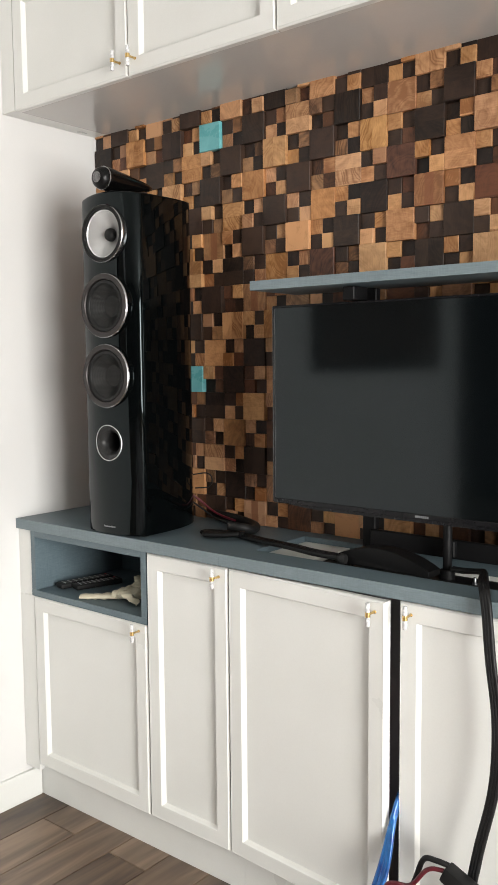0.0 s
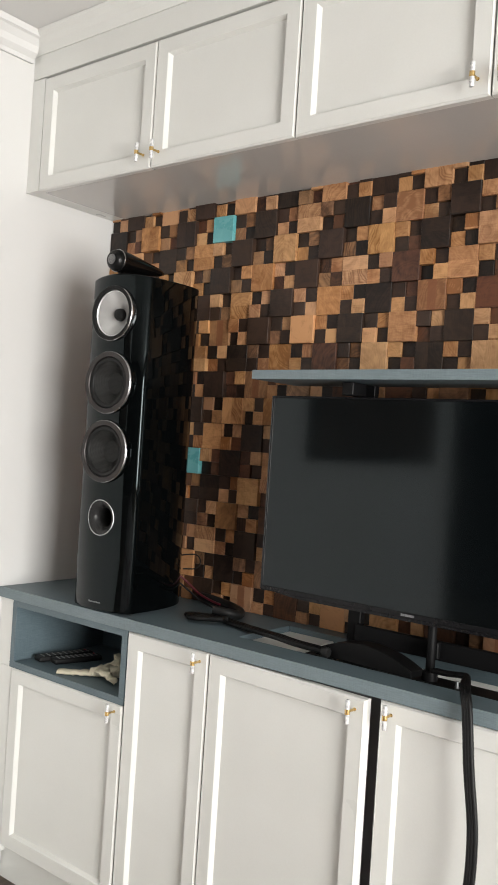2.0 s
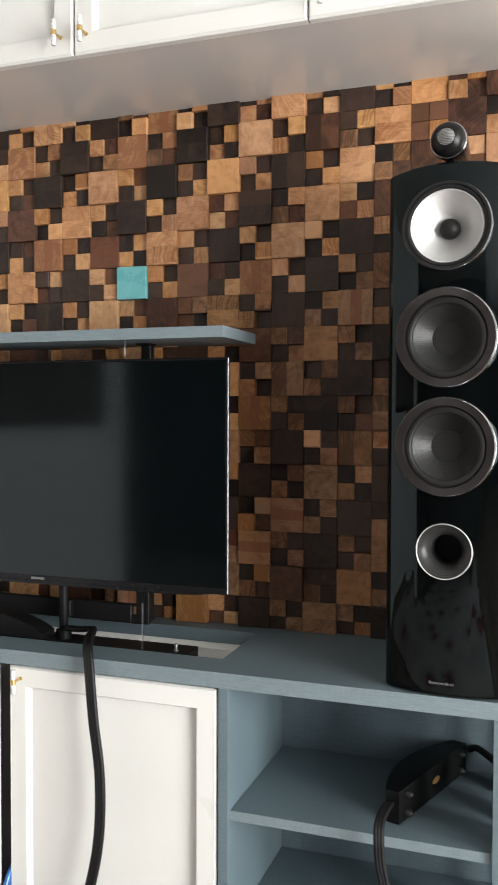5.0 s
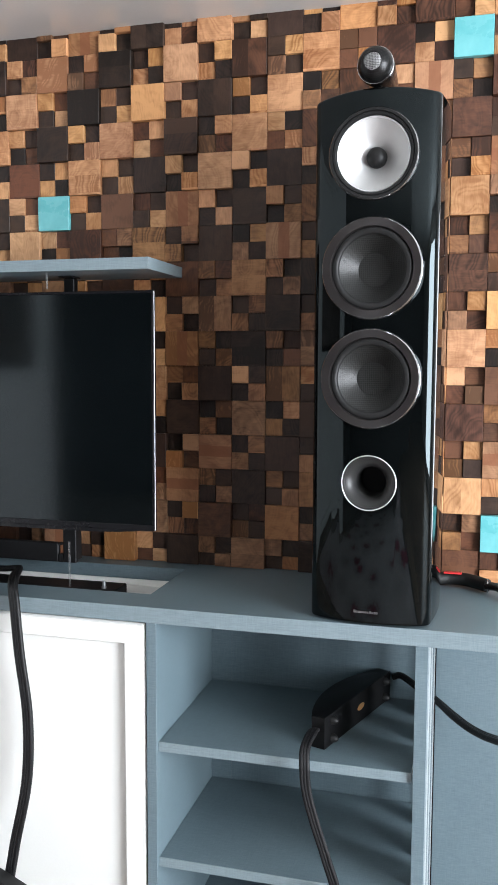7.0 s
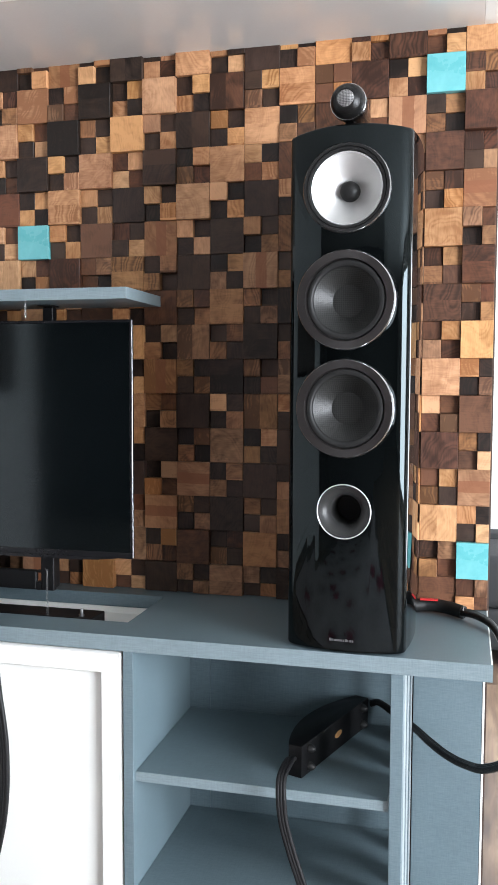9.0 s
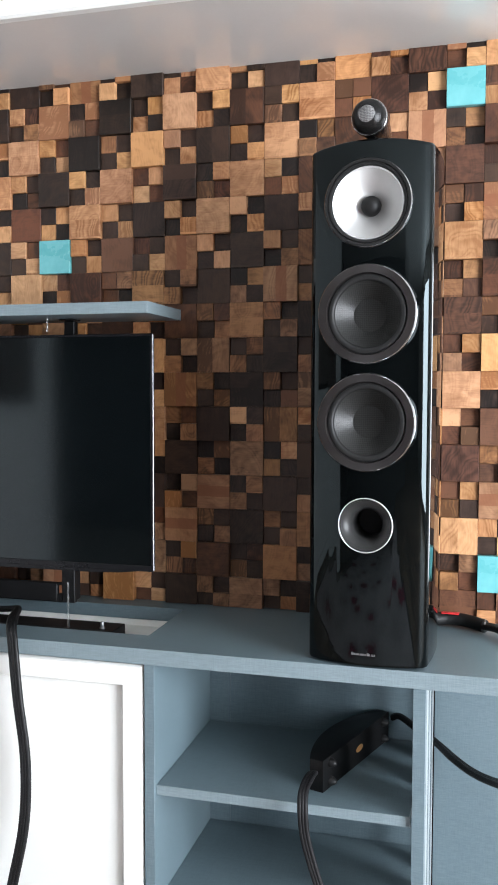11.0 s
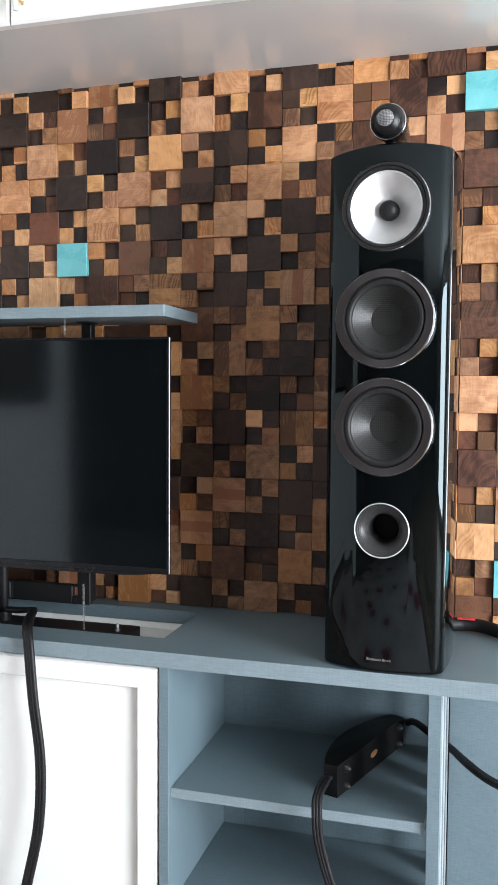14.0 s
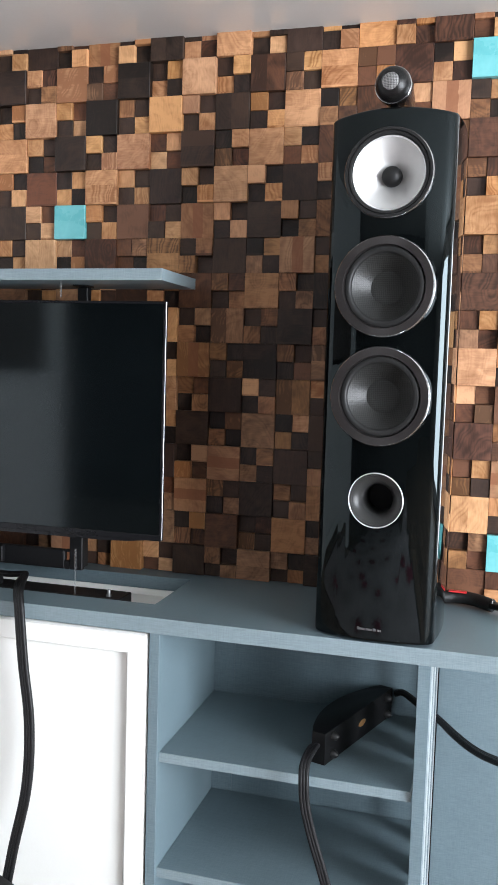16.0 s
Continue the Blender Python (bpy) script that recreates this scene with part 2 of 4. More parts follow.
def dimpled(name, scale, tone):
    """Black moulding covered in small round dimples, their highlights painted as paler dots."""
    m = material(name, (0.006, 0.006, 0.006), 0.3, spec=0.2)
    cells = node(m, "ShaderNodeTexVoronoi", Scale=scale, Randomness=0.0)
    link(m, node(m, "ShaderNodeTexCoord").outputs["Object"], cells.inputs["Vector"])
    dot = maths(m, "LESS_THAN", cells.outputs["Distance"], 0.36)
    link(m, ramp(m, dot, [(0.0, (0.0025, 0.0025, 0.0025)), (1.0, (tone, tone, tone))]), bsdf(m).inputs["Base Color"])
    bump(m, cells.outputs["Distance"], 0.35, 0.0006)
    return m


def dimpled_flare(name, centre, count, tone):
    """Black flare whose rows of round dimples follow the bore; paler dots paint their highlights."""
    m = material(name, (0.004, 0.004, 0.004), 0.3, spec=0.2)
    at = m.node_tree.nodes.new("ShaderNodeSeparateXYZ")
    link(m, node(m, "ShaderNodeTexCoord").outputs["Object"], at.inputs[0])
    x, z = at.outputs["X"], maths(m, "SUBTRACT", at.outputs["Z"], centre)
    r = maths(m, "SQRT", maths(m, "ADD", maths(m, "MULTIPLY", x, x), maths(m, "MULTIPLY", z, z)))
    k = count / (2 * math.pi)
    v = maths(m, "MULTIPLY", maths(m, "SUBTRACT", maths(m, "MULTIPLY", at.outputs["Y"], 28.0), maths(m, "LOGARITHM", r, math.e)), k)
    u = maths(m, "ADD", maths(m, "MULTIPLY", maths(m, "ARCTAN2", x, z), k), maths(m, "MULTIPLY", maths(m, "FLOOR", v), 0.5))
    du = maths(m, "SUBTRACT", maths(m, "FRACT", u), 0.5)
    dv = maths(m, "SUBTRACT", maths(m, "FRACT", v), 0.5)
    d = maths(m, "SQRT", maths(m, "ADD", maths(m, "MULTIPLY", du, du), maths(m, "MULTIPLY", dv, dv)))
    link(m, ramp(m, d, [(0.24, (tone, tone, tone)), (0.36, (0.003, 0.003, 0.003))]), bsdf(m).inputs["Base Color"])
    bump(m, d, 0.3, 0.0006)
    return m


DIMPLE = dimpled_flare("dimpled_port_flare", 0.273, 52, 0.075)
PERFORATED = dimpled("perforated_dome", 340.0, 0.012)
BRASS = mottled("brushed_brass", (0.62, 0.43, 0.17), (0.72, 0.52, 0.23), 0.26, 40.0, 500.0, 0.1, 0.0, 1.0)
MARBLE = mottled("white_marbled_acrylic", (0.30, 0.30, 0.31), (0.86, 0.86, 0.85), 0.18, 150.0, 500.0, 0.02)
SCREEN = mottled("dark_screen_glass", (0.0015, 0.0022, 0.0025), (0.002, 0.003, 0.0035), 0.088, 4.0, 300.0, 0.0, 0.0, 0.0, 0.014)
BEZEL = mottled("black_bezel", (0.004, 0.004, 0.005), (0.007, 0.007, 0.008), 0.22)
bsdf(BEZEL).inputs["Specular IOR Level"].default_value = 0.2
CHROME = material("clear_edge_trim", (0.30, 0.31, 0.32), 0.42, 1.0)
BRAID = woven("braided_cable_sleeve", (0.0065, 0.0065, 0.007), 0.42, 700.0)
bsdf(BRAID).inputs["Specular IOR Level"].default_value = 0.27
DOME = material("gloss_black_dome", (0.002, 0.002, 0.002), 0.20, spec=0.3)
CASE = mottled("satin_black_case", (0.0035, 0.0035, 0.0038), (0.006, 0.006, 0.0062), 0.46)
bsdf(CASE).inputs["Specular IOR Level"].default_value = 0.13
COPPER = material("copper_badge", (0.80, 0.42, 0.16), 0.35, 0.8)
CLEAR = material("clear_plastic", (0.85, 0.86, 0.86), 0.12)
bsdf(CLEAR).inputs["Transmission Weight"].default_value = 0.94
RED = mottled("red_sleeve", (0.55, 0.02, 0.025), (0.66, 0.04, 0.04), 0.4)
WINE = mottled("dark_red_wire", (0.075, 0.006, 0.012), (0.11, 0.009, 0.016), 0.42)
BLUE = mottled("metallic_blue_cable", (0.005, 0.045, 0.24), (0.012, 0.17, 0.46), 0.25, 30.0, 300.0, 0.05, 0.5, 0.3)
CREAM = mottled("cream_cotton", (0.50, 0.46, 0.34), (0.64, 0.59, 0.46), 0.85, 30.0, 700.0, 0.6)
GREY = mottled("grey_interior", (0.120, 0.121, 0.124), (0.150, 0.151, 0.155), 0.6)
# near black in place of low light: the hall's dimness is in the colour
DIM_HALL = mottled("dim_hall_wall", (0.028, 0.030, 0.032), (0.042, 0.044, 0.046), 0.7)


def rug_material():
    """Pale pile with scattered wine-red flowers."""
    m = material("floral_rug", (0.02, 0.02, 0.022), 0.95, spec=0.1)
    co = node(m, "ShaderNodeTexCoord").outputs["Object"]
    petals = node(m, "ShaderNodeTexVoronoi", Scale=1.9)
    curl = node(m, "ShaderNodeTexNoise", Scale=17.0, Detail=4.0)
    link(m, co, petals.inputs["Vector"])
    link(m, co, curl.inputs["Vector"])
    f = maths(m, "ADD", petals.outputs["Distance"], maths(m, "MULTIPLY", curl.outputs["Fac"], 0.5))
    link(m, ramp(m, f, [(0.0, (0.16, 0.02, 0.04)), (0.46, (0.22, 0.03, 0.06)), (0.53, (0.36, 0.31, 0.31)), (0.9, (0.52, 0.46, 0.46))]), bsdf(m).inputs["Base Color"])
    bump(m, curl.outputs["Fac"], 0.5, 0.003)
    return m


RUG = rug_material()
SOFA = mottled("charcoal_fabric", (0.008, 0.009, 0.010), (0.014, 0.015, 0.016), 0.85, 20.0, 500.0, 0.6)
PICTURE = mottled("dark_painting", (0.03, 0.022, 0.018), (0.12, 0.09, 0.075), 0.5, 5.0, 60.0)
GROUT = mottled("pale_grout", (0.26, 0.235, 0.21), (0.33, 0.30, 0.27), 0.85, 12.0, 400.0, 0.4)
BUTTON = material("grey_buttons", (0.28, 0.28, 0.28), 0.5)
bsdf(SCREEN).inputs["Specular IOR Level"].default_value = 0.40
bsdf(SCREEN).inputs["Specular Tint"].default_value = (0.84, 0.96, 1.0, 1)
for dull, gloss in ((RUBBER, 0.22), (SATIN, 0.13)):
    bsdf(dull).inputs["Specular IOR Level"].default_value = gloss
bsdf(GLOSS).inputs["Specular IOR Level"].default_value = 0.25
bsdf(GLOSS).inputs["Specular Tint"].default_value = (0.80, 0.96, 1.0, 1)
GLASS = material("window_glass", (1, 1, 1), 0.0)
bsdf(GLASS).inputs["Transmission Weight"].default_value = 1.0


def plank_material():
    """Wood-look porcelain planks: long streaks in grey-brown, each plank of another tone."""
    m = material("wood_look_tile", (0.17, 0.12, 0.085), 0.42)
    geo = node(m, "ShaderNodeNewGeometry")
    info = node(m, "ShaderNodeObjectInfo")
    comb = m.node_tree.nodes.new("ShaderNodeCombineXYZ")
    link(m, maths(m, "MULTIPLY", info.outputs["Random"], 60.0), comb.inputs[0])
    link(m, maths(m, "MULTIPLY", info.outputs["Random"], 31.0), comb.inputs[1])
    add = m.node_tree.nodes.new("ShaderNodeVectorMath")
    link(m, geo.outputs["Position"], add.inputs[0])
    link(m, comb.outputs[0], add.inputs[1])
    mp = node(m, "ShaderNodeMapping", Scale=(16.0, 1.8, 1.0))
    link(m, add.outputs[0], mp.inputs["Vector"])
    streak = node(m, "ShaderNodeTexNoise", Scale=1.0, Detail=6.0, Distortion=0.8)
    link(m, mp.outputs["Vector"], streak.inputs["Vector"])
    f = maths(m, "ADD", streak.outputs["Fac"], maths(m, "MULTIPLY", maths(m, "SUBTRACT", info.outputs["Random"], 0.5), 0.22))
    link(m, ramp(m, f, [(0.30, (0.052, 0.034, 0.025)), (0.5, (0.125, 0.084, 0.058)), (0.70, (0.235, 0.165, 0.112))]), bsdf(m).inputs["Base Color"])
    link(m, maths(m, "ADD", maths(m, "MULTIPLY", streak.outputs["Fac"], 0.2), 0.30), bsdf(m).inputs["Roughness"])
    bump(m, streak.outputs["Fac"], 0.25, 0.001)
    return m


PLANK = plank_material()


# ---- mesh helpers ----
def thing(name, label="", category="", group="", kind="", at=(0, 0, 0), turn=(0, 0, 0)):
    ob = new(name)
    ob.matrix_world = pose(*at, *turn)
    return tagged(ob, label, category, group, kind)


def finish(bm, name, mat, smooth=None):
    me = bpy.data.meshes.new(name)
    bm.normal_update()
    bm.to_mesh(me)
    bm.free()
    me.materials.append(mat)
    if smooth is not None:
        me.polygons.foreach_set("use_smooth", [True] * len(me.polygons))
        me.set_sharp_from_angle(angle=radians(smooth))
    return me


def part(name, bm, mat, parent=None, label="", smooth=None):
    ob = new(name, finish(bm, name, mat, smooth))
    if parent is not None:
        ob.parent = parent
    if label:
        ob["label"] = label
    return ob


def box(x0, x1, y0, y1, z0, z1, bevel=0.0, seg=1, bm=None):
    bm = bm or bmesh.new()
    v = [bm.verts.new((x, y, z)) for x in (x0, x1) for y in (y0, y1) for z in (z0, z1)]
    f = [bm.faces.new([v[i] for i in q]) for q in ((0, 1, 3, 2), (4, 6, 7, 5), (0, 4, 5, 1), (2, 3, 7, 6), (0, 2, 6, 4), (1, 5, 7, 3))]
    bmesh.ops.recalc_face_normals(bm, faces=f)
    if bevel:
        e = {e for q in f for e in q.edges}
        bmesh.ops.bevel(bm, geom=list(e), offset=bevel, segments=seg, affect="EDGES", profile=0.6)
    return bm


def lathe(profile, seg=48, at=(0, 0, 0), axis="y", bm=None):
    """A turned body: profile rows are (radius, place along the axis)."""
    bm = bm or bmesh.new()
    rings = []
    for r, h in profile:
        ring = []
        if r < 1e-6:
            p = {"y": (0, h, 0), "z": (0, 0, h), "x": (h, 0, 0)}[axis]
            ring = [bm.verts.new(Vector(p) + Vector(at))] * seg
        else:
            for i in range(seg):
                a = 2 * math.pi * i / seg
                c, s = r * math.cos(a), r * math.sin(a)
                p = {"y": (c, h, s), "z": (c, s, h), "x": (h, c, s)}[axis]
                ring.append(bm.verts.new(Vector(p) + Vector(at)))
        rings.append(ring)
    made = []
    for a, b in zip(rings, rings[1:]):
        for i in range(seg):
            j = (i + 1) % seg
            q = []
            for v in (a[i], a[j], b[j], b[i]):
                if v not in q:
                    q.append(v)
            if len(q) > 2:
                made.append(bm.faces.new(q))
    bmesh.ops.recalc_face_normals(bm, faces=made)
    return bm


def spline(points, steps=10):
    """A smooth line through the points."""
    p = [Vector(q) for q in points]
    p = [2 * p[0] - p[1], *p, 2 * p[-1] - p[-2]]
    out = []
    for a, b, c, d in zip(p, p[1:], p[2:], p[3:]):
        for i in range(steps):
            t = i / steps
            out.append(0.5 * (2 * b + (c - a) * t + (2 * a - 5 * b + 4 * c - d) * t * t + (3 * b - a - 3 * c + d) * t ** 3))
    return out + [p[-2]]


def tube(points, r, seg=10, steps=10, flat=1.0, bm=None):
    """A cable of radius r along a smooth line; flat squeezes it."""
    bm = bm or bmesh.new()
    line = spline(points, steps)
    rings, side = [], None
    for i, q in enumerate(line):
        d = (line[min(i + 1, len(line) - 1)] - line[max(i - 1, 0)]).normalized()
        if side is None:
            side = d.orthogonal().normalized()
        side = (side - d * side.dot(d)).normalized()
        up = d.cross(side)
        rings.append([bm.verts.new(q + side * r * math.cos(2 * math.pi * k / seg) + up * r * flat * math.sin(2 * math.pi * k / seg)) for k in range(seg)])
    made = [bm.faces.new((a[k], a[(k + 1) % seg], b[(k + 1) % seg], b[k])) for a, b in zip(rings, rings[1:]) for k in range(seg)]
    made += [bm.faces.new(rings[0]), bm.faces.new(rings[-1])]
    bmesh.ops.recalc_face_normals(bm, faces=made)
    return bm


def prism(outline, z0, z1, bevel=0.0, seg=2, bm=None):
    """An upright body on an outline of (x, y), its top and bottom edges rounded."""
    bm = bm or bmesh.new()
    n = len(outline)
    cx, cy = sum(p[0] for p in outline) / n, sum(p[1] for p in outline) / n
    levels = [(z0, 0.0)]
    if bevel:
        levels = [(z0, bevel)] + [(z0 + bevel * (1 - math.cos(a)), bevel * (1 - math.sin(a))) for a in (math.pi / 4, math.pi / 2)]
        levels += [(z1 - bevel * (1 - math.sin(a)), bevel * (1 - math.cos(a))) for a in (0, math.pi / 6, math.pi / 3, math.pi / 2)]
    else:
        levels.append((z1, 0.0))
    rings = []
    for z, inset in levels:
        ring = []
        for x, y in outline:
            d = Vector((x - cx, y - cy))
            k = 1 - inset / max(d.length, 1e-6)
            ring.append(bm.verts.new((cx + d.x * k, cy + d.y * k, z)))
        rings.append(ring)
    made = [bm.faces.new((a[i], a[(i + 1) % n], b[(i + 1) % n], b[i])) for a, b in zip(rings, rings[1:]) for i in range(n)]
    made += [bm.faces.new(rings[0]), bm.faces.new(rings[-1])]
    bmesh.ops.recalc_face_normals(bm, faces=made)
    return bm


def plain(name, dims, mat, label="", category="", kind="structure", bevel=0.0):
    return tagged(part(name, box(*dims, bevel), mat), label, category, "", kind)


# ---- the large structure ----
XL, XR, YF, CEIL_Z = -1.496, 1.152, -7.0, 2.756
ZU, ZC = 2.257, 0.966          # underside of the wall cabinets, top of the worktop

plain("wall_north", (XL - 0.1, XR + 0.004, 0.02, 0.14, 0, CEIL_Z), BACKING, "partition wall behind the wooden block cladding", "wall")
plain("wall_west", (XL - 0.1, XL, -3.3, 0.018, 0, CEIL_Z), WALL, "plain white painted wall beside the cabinets", "wall")
plain("wall_hall", (-3.4, -3.3, YF, -3.2, 0, CEIL_Z), DIM_HALL, "dim hall wall beyond the room", "wall")
plain("wall_hall_return", (-3.298, XL - 0.102, -3.3, -3.2, 0, CEIL_Z), DIM_HALL, "dim hall side wall", "wall")
floor = plain("floor", (-3.4, 4.45, YF - 0.1, 3.75, -0.12, -0.006), GROUT, "floor of wood-look porcelain planks with pale grout", "floor")
plain("ceiling", (-3.4, 4.45, YF - 0.1, 3.75, CEIL_Z + 0.001, CEIL_Z + 0.12), CEIL, "flat white painted ceiling", "ceiling")


def wall_with_window(name, along, fixed, a0, a1, w0, w1, z0, z1, label):
    """A wall 0.12 m thick, cut round one window."""
    bm = bmesh.new()
    f0, f1 = fixed
    for lo, hi, b, t in ((a0, w0, 0, CEIL_Z), (w1, a1, 0, CEIL_Z), (w0, w1, 0, z0), (w0, w1, z1, CEIL_Z)):
        dims = (lo, hi, f0, f1, b, t) if along == "x" else (f0, f1, lo, hi, b, t)
        box(*dims, bm=bm)
    return tagged(part(name, bm, WALL), label, "wall", "", "structure")


wall_with_window("wall_east", "y", (4.30, 4.42), YF, 0.6, -3.6, -1.4, 0.22, 2.42, "white wall with wide glazing")
plain("wall_return", (3.0, 4.42, 0.601, 0.70, 0, CEIL_Z), WALL, "short white return wall beside the glazing", "wall")
plain("wall_south", (-3.3, 4.3, YF - 0.1, YF, 0, CEIL_Z), DIM_HALL, "dim far wall of the long room", "wall")
wall_with_window("wall_east_far", "y", (3.00, 3.12), 0.702, 3.7, 1.1, 3.1, 0.08, 2.35, "white wall of the adjoining room with a glass door")
plain("wall_far", (XR, 3.0, 3.60, 3.70, 0, CEIL_Z), WALL, "pale end wall of the adjoining room", "wall")
plain("wall_far_west", (XR - 0.12, XR + 0.004, 0.142, 3.6, 0, CEIL_Z), WALL, "white wall of the adjoining room", "wall")


def glazing(name, along, at, a0, a1, z0, z1):
    win = thing(name, "white framed window with clear panes", "window", "", "structure")
    mid = (a0 + a1) / 2
    for lo, hi, b, t in ((a0, a0 + 0.05, z0, z1), (a1 - 0.05, a1, z0, z1), (mid - 0.03, mid + 0.03, z0 + 0.05, z1 - 0.05), (a0 + 0.05, a1 - 0.05, z0, z0 + 0.05), (a0 + 0.05, a1 - 0.05, z1 - 0.05, z1)):
        d = (lo, hi, at - 0.02, at + 0.02, b, t) if along == "x" else (at - 0.02, at + 0.02, lo, hi, b, t)
        part("window_frame", box(*d, 0.003), WHITE, win)
    for lo, hi in ((a0 + 0.05, mid - 0.03), (mid + 0.03, a1 - 0.05)):
        d = (lo, hi, at - 0.003, at + 0.003, z0 + 0.05, z1 - 0.05) if along == "x" else (at - 0.003, at + 0.003, lo, hi, z0 + 0.05, z1 - 0.05)
        pane = part("pane", box(*d), GLASS, win)
        pane.visible_shadow = False


glazing("window_1", "y", 4.37, -3.6, -1.4, 0.22, 2.42)
glazing("window_2", "y", 3.07, 1.1, 3.1, 0.08, 2.35)


def crown(name, start, end, out, smooth=False):
    """Crown moulding along a wall, stepped or a plain cove; out is the way into the room."""
    prof = [(0.0, -0.060), (0.004, -0.060), (0.007, -0.054), (0.016, -0.036), (0.028, -0.020), (0.042, -0.008), (0.046, 0.0), (0.0, 0.0)] if smooth else [(0.0, -0.086), (0.010, -0.086), (0.014, -0.074), (0.030, -0.060), (0.036, -0.040), (0.052, -0.022), (0.062, -0.018), (0.066, 0.0), (0.0, 0.0)]
    bm = bmesh.new()
    s, e, o = Vector(start), Vector(end), Vector(out)
    a = [bm.verts.new(s + o * d + Vector((0, 0, z))) for d, z in prof]
    b = [bm.verts.new(e + o * d + Vector((0, 0, z))) for d, z in prof]
    n = len(prof)
    f = [bm.faces.new((a[i], a[(i + 1) % n], b[(i + 1) % n], b[i])) for i in range(n)] + [bm.faces.new(a), bm.faces.new(b)]
    bmesh.ops.recalc_face_normals(bm, faces=f)
    return tagged(part(name, bm, WHITE if smooth else WALL), "white crown moulding under the ceiling", "moulding", "", "structure")


crown("trim", (XL + 0.001, -3.3, CEIL_Z), (XL + 0.001, -0.386, CEIL_Z), (1, 0, 0))
tagged(part("baseboard", box(XL + 0.0005, XL + 0.013, -3.3, -0.312, 0, 0.10, 0.002), WHITE), "white baseboard along the side wall", "baseboard", "", "structure")

# ---- wooden block cladding: plan of the squares, two units a letter ----
# L pale, T turquoise, D dark, M russet, B tan, S striped; / and \ mark four small squares and their pale diagonal
PLAN = [
    '\\D/L\\D/L\\D/L\\D/L\\D\\S/D/L\\D\\L/M\\L',
    'D/L/D/T/D/L\\D\\L/D\\L/D/L/M/L\\M/T/',
    '/L\\D/L\\D/L/D/L\\D/L\\D\\L\\D\\L/M/S/M',
    'D/M\\L/D/L\\D/L/M\\L\\D\\L/D/L\\M/D/M\\',
    '/B\\D/D\\L/D\\L\\D/S\\M/L\\D\\L\\D\\B\\B\\S',
    'D/D\\L/S\\D/L\\D/L/D\\T\\M\\S\\D\\B/D/L\\',
    '\\L\\B\\L/D\\L/M/L\\D\\L\\M/B/D/S/B\\B/M',
    'D\\L/D\\D/S/B/M\\M\\B\\B/M/M\\B\\D\\D\\M\\',
    '/D\\M/D\\L\\L\\B/M/B/L\\B\\L/B/D/L/B/L',
    'M\\D/M\\L/D\\L/L/D\\M\\D/M\\S\\D\\B\\M/L\\',
    '\\B\\B/T\\D/L\\B/M\\M\\M/B\\L\\D\\B\\B/L\\M',
    'M\\M\\M/D/L\\L/L\\M\\M\\D\\D/D/B/D\\M\\M\\',
    '\\B/L/D/B\\M/M/M/B/L\\M/D/S/D/B/L/S',
    'M/B\\D/L/D/L/D\\D\\M/M/B\\S\\D\\B\\B\\L\\',
    '\\M\\B/L\\D\\B\\D/L\\B/L\\M\\B/M/B/D/M/T',
    'L/L/D\\D/S/M/L\\L/M/S\\L\\D\\B\\D\\L/M/'
]
U = 0.0415
BIG_FACE = {"L": OAK, "D": WALNUT, "M": RUST, "B": TAN, "S": STRIPE, "T": TURQ}
rng = random.Random(11)


def block_mesh(name, w, h, mat, d=0.030):
    return finish(box(-w / 2 + 0.0003, w / 2 - 0.0003, 0, d, -h / 2 + 0.0003, h / 2 - 0.0003, 0.0007), name, mat)


cladding = thing("wood_block_cladding", "wall cladding of square wood blocks in pale, tan and dark tones with turquoise accents", "wall cladding", "", "structure")
block_meshes, loose = {}, {}
small_parts = 0
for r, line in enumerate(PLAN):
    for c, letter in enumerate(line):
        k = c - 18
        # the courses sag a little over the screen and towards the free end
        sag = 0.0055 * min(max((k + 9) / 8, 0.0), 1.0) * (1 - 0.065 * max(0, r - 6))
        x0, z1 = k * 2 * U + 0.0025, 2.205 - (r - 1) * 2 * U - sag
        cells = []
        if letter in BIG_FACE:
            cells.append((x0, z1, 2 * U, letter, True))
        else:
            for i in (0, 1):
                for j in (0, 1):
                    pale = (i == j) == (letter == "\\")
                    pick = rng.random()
                    # browner timber plus painted shade low beside the screen; chestnut towards the free end
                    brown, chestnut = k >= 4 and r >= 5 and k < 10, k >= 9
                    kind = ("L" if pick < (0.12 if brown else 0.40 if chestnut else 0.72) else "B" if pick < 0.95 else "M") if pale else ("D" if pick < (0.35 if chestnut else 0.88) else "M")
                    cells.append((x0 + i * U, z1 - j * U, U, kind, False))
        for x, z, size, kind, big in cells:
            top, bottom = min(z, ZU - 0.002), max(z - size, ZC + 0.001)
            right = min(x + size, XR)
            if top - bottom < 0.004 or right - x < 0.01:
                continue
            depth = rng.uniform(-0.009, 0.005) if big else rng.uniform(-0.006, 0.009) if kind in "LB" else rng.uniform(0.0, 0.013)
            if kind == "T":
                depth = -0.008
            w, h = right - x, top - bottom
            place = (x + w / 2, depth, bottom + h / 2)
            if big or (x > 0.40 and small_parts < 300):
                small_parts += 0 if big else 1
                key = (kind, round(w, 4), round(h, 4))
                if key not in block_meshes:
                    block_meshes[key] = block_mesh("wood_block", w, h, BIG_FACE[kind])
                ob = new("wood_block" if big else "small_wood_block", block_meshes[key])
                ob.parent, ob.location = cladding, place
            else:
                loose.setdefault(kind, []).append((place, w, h))
